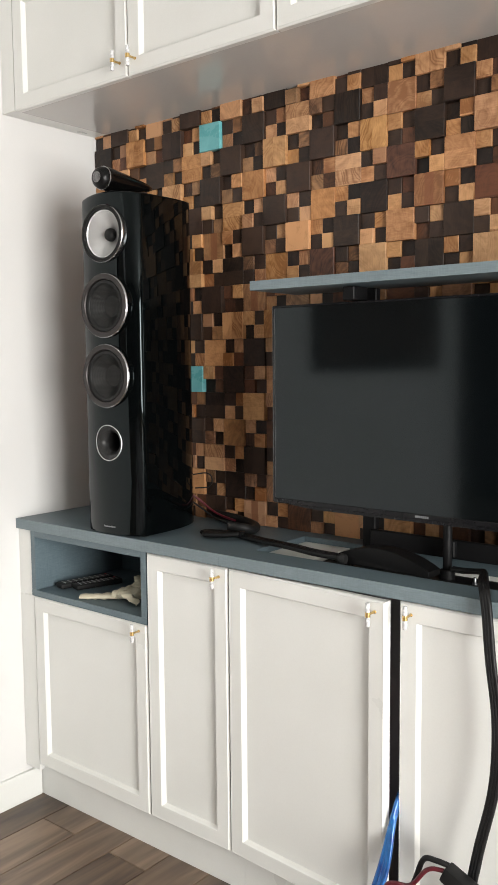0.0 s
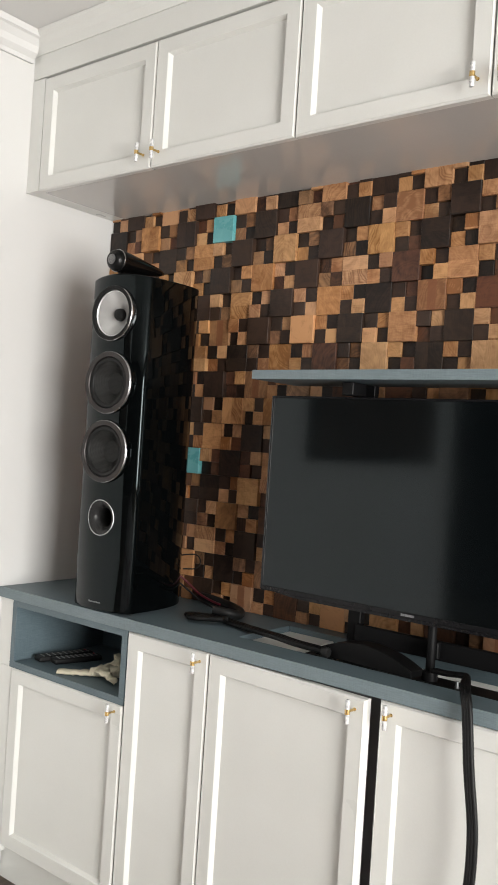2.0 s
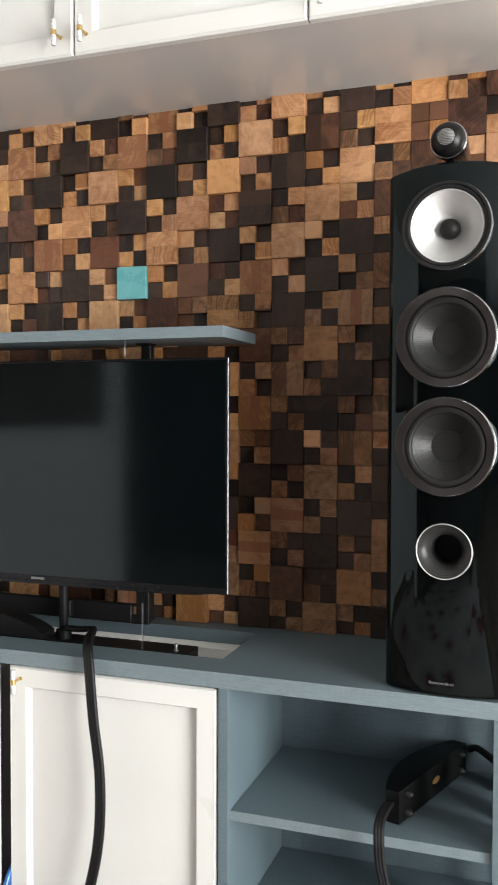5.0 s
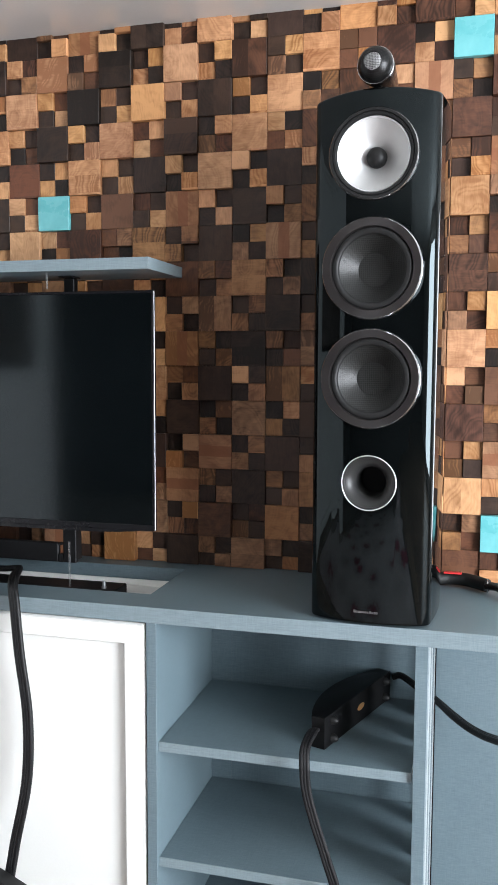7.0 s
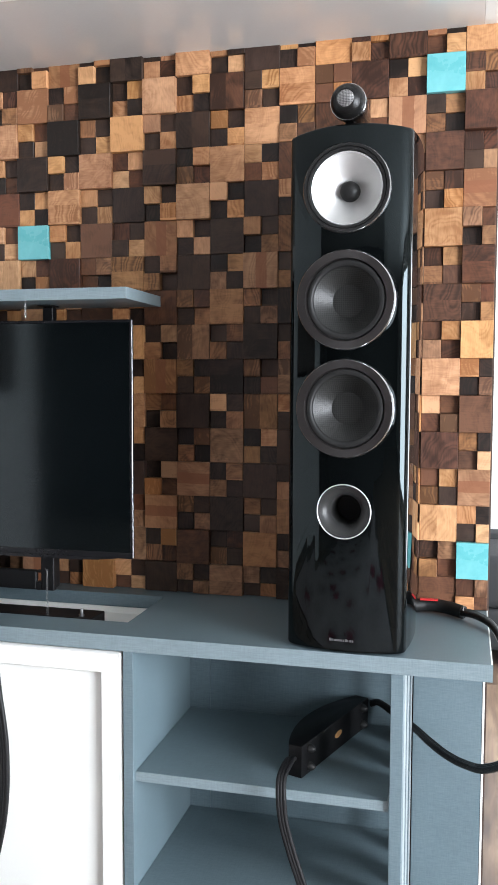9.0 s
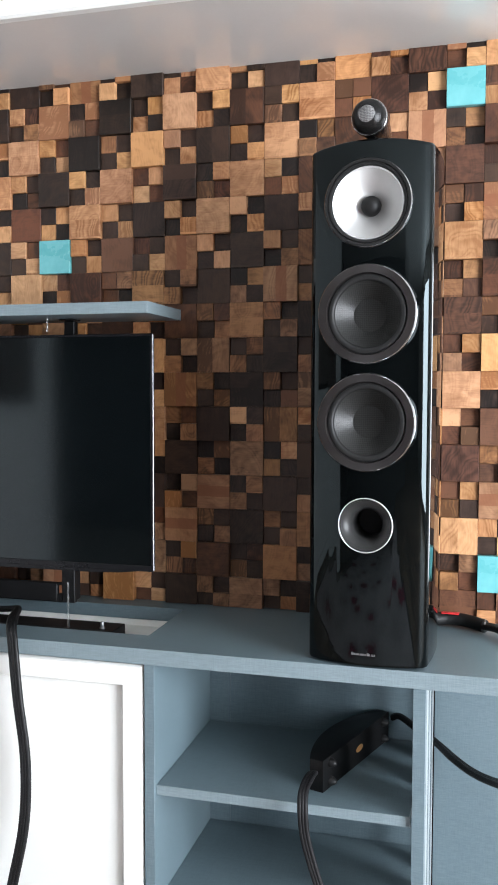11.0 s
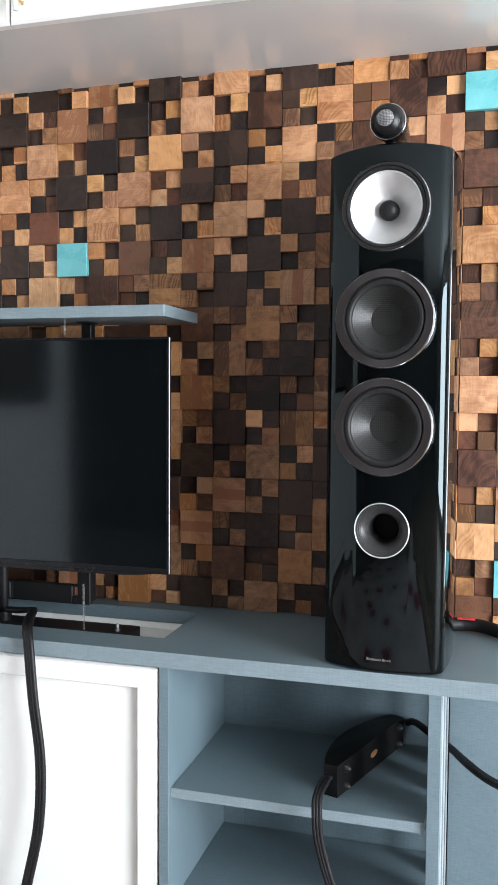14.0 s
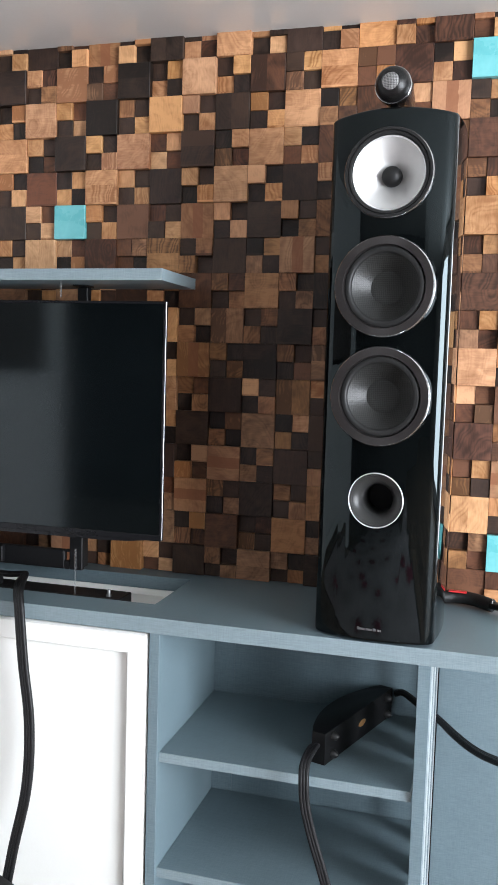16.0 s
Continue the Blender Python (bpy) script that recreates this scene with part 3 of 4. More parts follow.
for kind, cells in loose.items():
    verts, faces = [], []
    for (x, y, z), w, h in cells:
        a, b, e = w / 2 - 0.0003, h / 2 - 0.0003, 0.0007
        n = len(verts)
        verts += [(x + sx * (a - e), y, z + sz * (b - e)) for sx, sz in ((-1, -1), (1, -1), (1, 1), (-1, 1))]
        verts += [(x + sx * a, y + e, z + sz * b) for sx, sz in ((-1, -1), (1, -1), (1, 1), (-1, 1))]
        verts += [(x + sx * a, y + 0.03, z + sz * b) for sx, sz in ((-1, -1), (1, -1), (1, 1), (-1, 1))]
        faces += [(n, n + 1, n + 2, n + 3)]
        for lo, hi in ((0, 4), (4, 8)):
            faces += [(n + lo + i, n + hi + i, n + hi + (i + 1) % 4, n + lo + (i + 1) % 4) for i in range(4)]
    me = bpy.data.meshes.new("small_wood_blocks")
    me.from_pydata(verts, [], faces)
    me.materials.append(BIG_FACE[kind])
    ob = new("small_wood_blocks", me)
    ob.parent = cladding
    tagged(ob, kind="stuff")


# ---- cabinets ----
def panel_door(name, w, h, parent, at, thick=0.022, rail=0.062):
    """A door with a frame and a sunk panel; its lower left corner at the origin, its face towards -y."""
    bm = box(0, w, 0.0045, thick, 0, h)
    face = min((f for f in bm.faces), key=lambda f: (f.calc_center_median().y, -f.calc_area()))
    bmesh.ops.inset_region(bm, faces=[face], thickness=0.0006, depth=0.0006)
    bmesh.ops.inset_region(bm, faces=[face], thickness=0.0062, depth=0.0046)
    bmesh.ops.inset_region(bm, faces=[face], thickness=0.0008, depth=-0.0007)
    bmesh.ops.inset_region(bm, faces=[face], thickness=rail - 0.0076, depth=0)
    bmesh.ops.inset_region(bm, faces=[face], thickness=0.0020, depth=-0.0015)
    bmesh.ops.inset_region(bm, faces=[face], thickness=0.0075, depth=-0.0130)
    ob = part(name, bm, WHITE, parent, "white lacquered door with a sunk panel")
    ob.location = at
    return ob


def bar_handle(door, x, z):
    """A marbled bar held by a brass collar on a brass post."""
    h = part("handle", lathe([(0, -0.027), (0.0046, -0.0266), (0.0052, -0.0255), (0.0052, 0.0255), (0.0046, 0.0266), (0, 0.027)], 16, (x, -0.028, z), "z"), MARBLE, door, "white marbled bar handle", 40)
    part("collar", lathe([(0.0048, -0.0055), (0.0062, -0.0055), (0.0062, 0.0055), (0.0048, 0.0055)], 16, (x, -0.028, z), "z"), BRASS, h, "brass collar", 40)
    part("post", lathe([(0.0042, 0.001), (0.0042, -0.001), (0.0030, -0.0015), (0.0030, -0.024)], 14, (x, 0, z), "y"), BRASS, h, "brass post", 40)
    return h


def carcass(unit, x0, x1, z0, z1, y0, y1, mat, top=True, t=0.018):
    part("side_panel", box(x0, x0 + t, y0, y1, z0, z1), mat, unit)
    part("side_panel", box(x1 - t, x1, y0, y1, z0, z1), mat, unit)
    part("bottom_panel", box(x0 + t, x1 - t, y0, y1, z0, z0 + t), mat, unit)
    part("back_panel", box(x0 + t, x1 - t, y1 - 0.006, y1, z0 + t, z1), mat, unit)
    if top:
        part("top_panel", box(x0 + t, x1 - t, y0, y1 - 0.007, z1 - t, z1), mat, unit)


YD = -0.370                      # front of the base doors
YB, YE = -0.346, 0.018           # front and back of the base carcasses
UNDER = 0.934
base_group = "base cabinets under the worktop"

# left unit: open cubby above a door
unit = thing("base_cabinet", "white base cabinet with an open blue-grey cubby above its door", "cabinet", base_group)
carcass(unit, XL + 0.004, -0.896, 0.144, 0.715, YB, YE, WHITE)
part("filler_strip", box(XL + 0.001, -1.421, YD + 0.004, YB - 0.001, 0.122, 0.716, 0.001), WHITE, unit)
part("filler_strip", box(XL + 0.001, -1.4305, YD + 0.004, YB - 0.001, 0.7165, UNDER - 0.003, 0.001), WHITE, unit)
part("toe_kick", box(XL + 0.001, -0.587, -0.308, -0.290, 0.0, 0.1435), WHITE, unit)
part("cubby", box(-1.430, -0.897, YD + 0.002, YE - 0.002, 0.7165, 0.737), LINEN, unit, "blue-grey linen laminate cubby")
for d in ((-1.430, -1.409, YD + 0.002, YE - 0.002, 0.7372, UNDER - 0.001), (-0.918, -0.897, YD + 0.002, YE - 0.002, 0.7372, UNDER - 0.001), (-1.409, -0.918, YD + 0.002, YE - 0.002, 0.912, UNDER - 0.001), (-1.409, -0.918, YE - 0.01, YE - 0.002, 0.7372, 0.912)):
    part("cubby_board", box(*d, 0.0006), LINEN, unit)
door = panel_door("door", 0.520, 0.570, unit, (-1.418, YD, 0.145))
bar_handle(door, 0.490, 0.549)

unit = thing("base_cabinet", "narrow white base cabinet with one closed panelled door", "cabinet", base_group)
carcass(unit, -0.8955, -0.5875, 0.144, UNDER - 0.001, YB, YE, WHITE)
door = panel_door("door", 0.303, 0.784, unit, (-0.8925, YD, 0.145))
bar_handle(door, 0.275, 0.757)

unit = thing("base_cabinet", "wide white base cabinet with one door ajar and cables inside", "cabinet", base_group)
part("side_panel", box(-0.587, -0.569, YB, YE, 0.144, UNDER - 0.001), WHITE, unit)
part("side_panel", box(0.406, 0.4265, YB, YE, 0.144, UNDER - 0.001), WHITE, unit)
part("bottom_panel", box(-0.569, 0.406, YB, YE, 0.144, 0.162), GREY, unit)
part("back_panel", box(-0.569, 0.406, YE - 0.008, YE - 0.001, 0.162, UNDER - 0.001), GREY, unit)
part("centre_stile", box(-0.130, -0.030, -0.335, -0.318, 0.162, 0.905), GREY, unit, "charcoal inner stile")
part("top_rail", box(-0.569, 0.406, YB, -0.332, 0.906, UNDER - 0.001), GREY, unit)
part("well_lining", box(-0.568, 0.402, -0.051, -0.040, 0.80, UNDER - 0.001), WHITE, unit, "white lining of the lift well")
part("well_lining", box(-0.568, -0.560, -0.281, -0.0515, 0.80, UNDER - 0.001), WHITE, unit)
part("well_lining", box(0.397, 0.4055, -0.281, -0.0515, 0.80, UNDER - 0.001), WHITE, unit)
part("well_lining", box(-0.560, 0.397, -0.29, -0.0515, 0.910, 0.918), WHITE, unit)
part("well_shelf", box(-0.5595, -0.408, -0.2805, -0.0525, 0.940, 0.951, 0.001), WHITE, unit, "white board at the end of the lift well")
part("toe_kick", box(-0.5865, 0.4265, -0.308, -0.290, 0.0, 0.1435), WHITE, unit)
door = panel_door("door", 0.491, 0.784, unit, (-0.586, YD, 0.145))
door.rotation_euler = (0, 0, radians(-3.4))
bar_handle(door, 0.463, 0.757)
door = panel_door("door", 0.499, 0.784, unit, (-0.0765, YD, 0.145))
bar_handle(door, 0.030, 0.757)

unit = thing("open_shelf_unit", "open shelf unit in blue-grey linen laminate under the worktop", "shelf unit", base_group)
YS = -0.372
part("side_panel", box(0.427, 0.4485, YS, YE, 0.0, UNDER - 0.001, 0.0006), LINEN, unit)
part("front_post", box(0.969, 0.9925, YS, -0.345, 0.0, UNDER - 0.001, 0.0006), LINEN, unit)
for y0, y1 in ((-0.330, -0.265), (-0.225, -0.165), (-0.100, -0.058)):
    slat = part("slat", box(0.9690, 0.9910, y0, y1, 0.0, UNDER - 0.001, 0.0006), LINEN, unit)
    part("slat_edge", box(0.9911, 0.9925, y0, y1, 0.0, UNDER - 0.001), CUT, slat, "pale slat edge")
part("back_panel", box(0.4487, 0.9688, YE - 0.008, YE - 0.001, 0.10, UNDER - 0.001), LINEN, unit)
part("back_strip", box(0.4487, 0.500, YE - 0.012, YE - 0.0085, 0.10, UNDER - 0.001), LINEN, unit)
for z in (0.678, 0.427, 0.176):
    shelf = part("shelf", box(0.4489, 0.9640, YS + 0.012, YE - 0.0125, z - 0.020, z, 0.0006), LINEN, unit)
    part("edge_strip", box(0.4489, 0.9640, YS + 0.0098, YS + 0.0119, z - 0.020, z + 0.0003), EDGE, shelf, "pale laminate edge strip")
    part("end_strip", box(0.9642, 0.9656, YS + 0.0098, YE - 0.013, z - 0.020, z + 0.0003), CUT, shelf, "pale end edge")

unit = thing("end_panel_unit", "grey laminate end panel under the worktop beside white edge strips", "cabinet", base_group)
part("back_panel", box(0.9935, 1.1455, -0.030, -0.014, 0.0, UNDER - 0.001, 0.0006), LINEN, unit)
part("white_edge", box(1.1457, 1.1505, -0.031, -0.013, 0.0, UNDER - 0.001, 0.0006), WHITE, unit, "white panel edge")

# worktop with the well for the screen lift
top = thing("worktop", "blue-grey linen laminate worktop with a slot for the screen lift", "worktop")
YW, YK = -0.3745, 0.016
for d in ((XL + 0.001, -0.5635, YW, YK), (0.4015, 1.1508, YW, YK), (-0.5635, 0.4015, YW, -0.2815), (-0.5635, 0.4015, -0.0515, YK)):
    part("board", box(*d, UNDER, ZC), LINEN, top)
for i in range(3):
    x0, x1 = XL + 0.001 + i * 0.8829, XL + 0.001 + (i + 1) * 0.8829
    part("edge_strip", box(x0, x1, YW - 0.0018, YW - 0.0001, UNDER - 0.0003, ZC + 0.0002, 0.0003), EDGE, top, "lighter laminate edge strip")
part("end_edge", box(1.1509, 1.1535, YW, YK, UNDER, ZC, 0.0005), WHITE, top, "white worktop end edge")

# wall cabinets
YU = -0.374
wall_group = "wall cabinets under the ceiling"
# cabinet white toned down: shade on the undersides is put into the colour
SHADED_UNDERSIDE = mottled("glossy_shaded_white_underside", (0.52, 0.50, 0.475), (0.57, 0.55, 0.525), 0.16, 3.0, 220.0, 0.03)
edges = [-1.433, -0.923, -0.416, 0.095, 0.608, 1.119]
for i, (a, b) in enumerate(zip(edges, edges[1:])):
    unit = thing("wall_cabinet", "white wall cabinet with a panelled door and a marbled handle", "cabinet", wall_group)
    carcass(unit, a, b, ZU, 2.617, YU + 0.0235, YE, WHITE)
    part("underside_panel", box(a, b, YU + 0.0235, YE, ZU - 0.0045, ZU - 0.0005), SHADED_UNDERSIDE, unit, "smooth glossy underside panel")
    door = panel_door("door", b - a - 0.003, 0.364, unit, (a + 0.0015, YU, 2.250))
    bar_handle(door, 0.479 if i in (0, 2) else 0.030, 0.040)
for x0, x1 in ((XL + 0.001, -1.4335), (1.1195, 1.151)):
    tagged(part("cabinet_filler", box(x0, x1, YU + 0.001, YE, ZU - 0.0045, 2.617), WHITE), "white filler panel beside the wall cabinets", "filler panel")
tagged(part("frieze_board", box(XL + 0.001, 1.151, YU + 0.002, YE, 2.6215, CEIL_Z - 0.001), WHITE), "white frieze board above the wall cabinets", "frieze")
crown("trim", (XL + 0.002, YU + 0.0015, CEIL_Z - 0.0005), (1.151, YU + 0.0015, CEIL_Z - 0.0005), (0, -1, 0), True)


# ---- loudspeakers ----
def bored(body, cutters):
    """The mesh body with turned holes cut out of it."""
    tool = new("tool", finish(cutters, "tool", GLOSS))
    ob = new("blank", body)
    mod = ob.modifiers.new("bore", "BOOLEAN")
    mod.operation, mod.object, mod.solver = "DIFFERENCE", tool, "EXACT"
    bpy.context.view_layer.update()
    got = bpy.data.meshes.new_from_object(ob.evaluated_get(bpy.context.evaluated_depsgraph_get()))
    bpy.data.objects.remove(ob)
    bpy.data.objects.remove(tool)
    got.polygons.foreach_set("use_smooth", [True] * len(got.polygons))
    got.set_sharp_from_angle(angle=radians(32))
    return got


def speaker_outline():
    """Half of the plan, bowed front first, mirrored."""
    half = [(x, -0.014 + 0.0215 * (x / 0.109) ** 2) for x in (0.0, 0.012, 0.024, 0.036, 0.048, 0.060, 0.070, 0.079, 0.088, 0.095, 0.1015)]
    half += [(0.1040, 0.0063), (0.1065, 0.0081), (0.1090, 0.0101), (0.1112, 0.0121), (0.1126, 0.0141), (0.1140, 0.0168), (0.1152, 0.0198), (0.1158, 0.0217), (0.1163, 0.0270), (0.1168, 0.0345), (0.1174, 0.0450), (0.1186, 0.0600), (0.1193, 0.0780), (0.1195, 0.0960), (0.1192, 0.118), (0.1180, 0.148), (0.1155, 0.175), (0.111, 0.20), (0.102, 0.232), (0.088, 0.263), (0.067, 0.289), (0.042, 0.305), (0.018, 0.312)]
    return half + [(-x, y) for x, y in reversed(half) if x > 1e-6]


def bowed(bm):
    """Bend a flat ring to the bow of the cabinet's front."""
    for v in bm.verts:
        v.co.y += -0.014 + 0.0215 * (v.co.x / 0.109) ** 2
    return bm


def loudspeaker(at, label, toe):
    """Tall loudspeaker: origin under the middle of its front; heights from its foot."""
    sp = thing("loudspeaker", label, "loudspeaker", "pair of loudspeakers on the worktop", "", at, (0, 0, toe))
    low, high = 0.003, 0.978
    holes = bmesh.new()
    for z, r in ((0.871, 0.066), (0.668, 0.073), (0.467, 0.073), (0.273, 0.0515)):
        lathe([(0, -0.05), (r, -0.05), (r, 0.09), (0, 0.09)], 40, (0, 0, z), bm=holes)
    shell = prism(speaker_outline(), low, high, 0.006)
    for v in shell.verts:
        if v.co.z > 0.9:
            v.co.z += 0.010 * max(0.0, 1 - (v.co.x / 0.105) ** 2) + 0.026 * max(0.0, v.co.y)
    body = new("cabinet_body", bored(finish(shell, "cabinet_body", GLOSS), holes))
    body.parent = sp
    body["label"] = "glossy piano black cabinet"
    for x, y in ((-0.099, 0.030), (0.099, 0.030), (-0.06, 0.255), (0.06, 0.255)):
        part("foot", lathe([(0, 0), (0.009, 0), (0.011, 0.0015), (0.011, 0.0028)], 18, (x, y, 0), "z"), CLEAR, sp, "small clear foot", 40)
    # midrange
    z, my = 0.8710, -0.007
    ring = part("midrange_driver", lathe([(r, y + my) for r, y in ((0.0655, 0.050), (0.0820, 0.045), (0.0812, 0.020), (0.0812, -0.008), (0.0815, -0.0115), (0.0795, -0.0145), (0.0752, -0.0145), (0.0745, -0.0118), (0.0732, -0.0118), (0.0725, -0.0140), (0.0690, -0.0135), (0.0672, -0.0075), (0.0655, 0.050))], 64, (0, 0, z)), RUBBER, sp, "midrange driver with a dark grooved ring", 40)
    part("rim", lathe([(r, y + my) for r, y in ((0.0795, -0.0142), (0.0818, -0.0118), (0.0822, -0.0085), (0.0822, 0.010), (0.0815, 0.012))], 64, (0, 0, z)), STEEL, ring, "bright rim", 40)
    part("cone_edge", lathe([(r, y + my) for r, y in ((0.0674, -0.0070), (0.0662, -0.0082), (0.0646, -0.0070), (0.0640, -0.0040))], 64, (0, 0, z)), PALE_RIM, ring, "bright cone edge", 60)
    part("cone", lathe([(r, y - 0.006 + my) for r, y in ((0.0645, 0.0015), (0.056, 0.0075), (0.047, 0.0140), (0.038, 0.0205), (0.029, 0.0268), (0.0195, 0.0335), (0, 0.036))], 72, (0, 0, z)), CONE, ring, "silver woven cone", 60)
    part("phase_plug", lathe([(r, y - 0.006 + my) for r, y in ((0, 0.012), (0.006, 0.0128), (0.012, 0.0155), (0.0165, 0.020), (0.0185, 0.026), (0.0190, 0.036))], 32, (0, 0, z)), RUBBER, ring, "black bullet plug", 60)
    for z in (0.668, 0.467):
        ring = part("bass_driver", lathe([(0.0725, 0.014), (0.0905, 0.016), (0.0925, -0.016), (0.0905, -0.0205), (0.0765, -0.0205), (0.0735, -0.016), (0.0725, 0.014)], 64, (0, 0, z)), TRIM, sp, "bass driver with a dark metal ring", 40)
        part("rim", lathe([(0.0903, -0.0207), (0.0922, -0.0188), (0.0930, -0.0155), (0.0922, -0.0148)], 64, (0, 0, z)), STEEL, ring, "bright rim", 40)
        part("driver_housing", lathe([(0.0928, -0.0150), (0.0934, -0.0095), (0.0942, -0.0040), (0.0955, 0.0010), (0.0975, 0.0050), (0.1000, 0.0085), (0.1000, 0.030)], 72, (0, 0, z)), GLOSS, ring, "glossy black driver housing", 60)
        roll = [(0.0755 - 0.0145 * (1 - math.cos(a)) / 2, -0.012 - 0.0065 * math.sin(a)) for a in [i * math.pi / 8 for i in range(9)]]
        part("surround", lathe(roll, 64, (0, 0, z)), RUBBER, ring, "black rubber surround", 60)
        part("cone", lathe([(0.0612, -0.0118), (0.056, -0.0070), (0.046, 0.0020), (0.037, 0.0098), (0.0305, 0.0150)], 64, (0, 0, z)), CARBON, ring, "dark woven cone", 60)
        part("dust_cap", lathe([(0.0306, 0.0149), (0.0292, 0.0148), (0.020, 0.0166), (0.010, 0.0180), (0, 0.0185)], 48, (0, 0, z)), CARBON, ring, "dark woven dust cap", 60)
    z = 0.273
    port = part("port", bowed(lathe([(0.0503, -0.0012), (0.0480, 0.0004), (0.0440, 0.0028), (0.0400, 0.0058), (0.0360, 0.0096), (0.0325, 0.0142), (0.0298, 0.0200), (0.0284, 0.0270)], 56, (0, 0, z))), DIMPLE, sp, "dimpled bass port", 60)
    part("port_tube", bowed(lathe([(0.0285, 0.0265), (0.0276, 0.034), (0.0275, 0.083)], 40, (0, 0, z))), RUBBER, port, "smooth black tube", 60)
    part("rim", bowed(lathe([(0.0518, 0.018), (0.0526, 0.0008), (0.0524, -0.0010), (0.0514, -0.0020), (0.0504, -0.0014), (0.0502, 0.0004)], 64, (0, 0, z))), PALE_RIM, port, "bright rim", 60)
    part("port_end", lathe([(0.0276, 0.067), (0, 0.0672)], 32, (0, 0, z)), RUBBER, port)
    # separate tweeter pod on top
    ty, tz = -0.010, 1.0260
    pod = [(0.0, 0.205), (0.006, 0.200), (0.012, 0.180), (0.019, 0.135), (0.0255, 0.085), (0.0305, 0.04), (0.0329, 0.015), (0.0332, 0.004), (0.0318, -0.004)]
    tw = part("tweeter_pod", lathe([(r, y + ty) for r, y in pod], 48, (0, 0, tz)), DOME, sp, "black bullet-shaped tweeter pod", 50)
    part("rim", lathe([(0.0334, ty + 0.001), (0.0337, ty - 0.001), (0.0327, ty - 0.003), (0.0315, ty - 0.003)], 48, (0, 0, tz)), STEEL, tw, "bright rim", 60)
    part("dome_shell", lathe([(0.0315, ty - 0.0045), (0.029, ty - 0.014), (0.0235, ty - 0.021), (0.0165, ty - 0.0255), (0.0150, ty - 0.0245)], 48, (0, 0, tz)), PERFORATED, tw, "black perforated dome shell", 60)
    part("grille", lathe([(0.0152, ty - 0.0250), (0.010, ty - 0.0275), (0.005, ty - 0.0287), (0, ty - 0.029)], 32, (0, 0, tz)), GRILLE, tw, "round metal grille", 60)
    part("pod_base", box(-0.008, 0.008, ty + 0.02, ty + 0.13, high - 0.004, tz - 0.022, 0.003, 2), SATIN, tw)
    # maker's mark as plain bars
    for i, w in enumerate((0.0034, 0.0030, 0.0036, 0.0028, 0.0032, 0.0030, 0.0022, 0.0036, 0.0020, 0.0030, 0.0026)):
        part("mark", box(-0.024 + i * 0.0043, -0.024 + i * 0.0043 + w, -0.0150, -0.0120, 0.0245, 0.0245 + (0.0050 if i in (0, 7) else 0.0036)), CHROME, sp)
    return sp


loudspeaker((-1.030, -0.367, ZC), "tall glossy black loudspeaker on the worktop beside the white side wall", 3.0)
loudspeaker((0.877, -0.366, ZC), "tall glossy black loudspeaker on the worktop above the open shelves", -4.0)


# ---- television on its lift ----
tv = thing("television", "flat black television, switched off, raised out of the worktop", "television")
TX0, TX1, TZ0, TZ1, TY = -0.557, 0.3825, 1.087, 1.618, -0.205
part("housing", box(TX0, TX1, TY + 0.004, TY + 0.0135, TZ0, TZ1, 0.002, 2), BEZEL, tv)
part("rear_shell", box(TX0 + 0.05, TX1 - 0.05, TY + 0.0137, TY + 0.042, TZ0 + 0.012, TZ1 - 0.05, 0.010, 2), BEZEL, tv)
part("rear_bulge", box(TX0 + 0.14, TX1 - 0.14, TY + 0.0422, TY + 0.074, TZ0 + 0.03, TZ1 - 0.12, 0.010, 2), BEZEL, tv)
for d in ((TX0, TX1, TZ0, TZ0 + 0.013), (TX0, TX1, TZ1 - 0.006, TZ1), (TX0, TX0 + 0.006, TZ0 + 0.0132, TZ1 - 0.0062), (TX1 - 0.006, TX1, TZ0 + 0.0132, TZ1 - 0.0062)):
    part("bezel", box(d[0], d[1], TY - 0.0005, TY + 0.0038, d[2], d[3], 0.001), BEZEL, tv, "slim black bezel")
part("screen", box(TX0 + 0.0062, TX1 - 0.0062, TY + 0.0010, TY + 0.0037, TZ0 + 0.0133, TZ1 - 0.0063), SCREEN, tv, "dark reflective screen")
part("edge_trim", box(TX1 + 0.0002, TX1 + 0.0018, TY - 0.0005, TY + 0.0035, TZ0 + 0.002, TZ1 - 0.001, 0.001), CHROME, tv, "bright side edge trim")
part("edge_trim", box(TX0 - 0.0030, TX0 - 0.0002, TY - 0.0005, TY + 0.012, TZ0 + 0.002, TZ1 - 0.001, 0.001), BEZEL, tv)
part("chin", prism([(-0.505, 0.004), (-0.46, -0.001), (-0.40, -0.0035), (0.24, -0.0035), (0.30, -0.001), (0.345, 0.004), (0.345, 0.010), (-0.505, 0.010)], 0, 0.011), BEZEL, tv).matrix_local = pose(0, TY + 0.0115, TZ0 - 0.0045, 90, 0, 0)
for i in range(7):
    part("mark", box(-0.126 + i * 0.0052, -0.126 + i * 0.0052 + 0.0042, TY - 0.0016, TY - 0.0004, TZ0 + 0.0035, TZ0 + 0.0090), CHROME, tv)

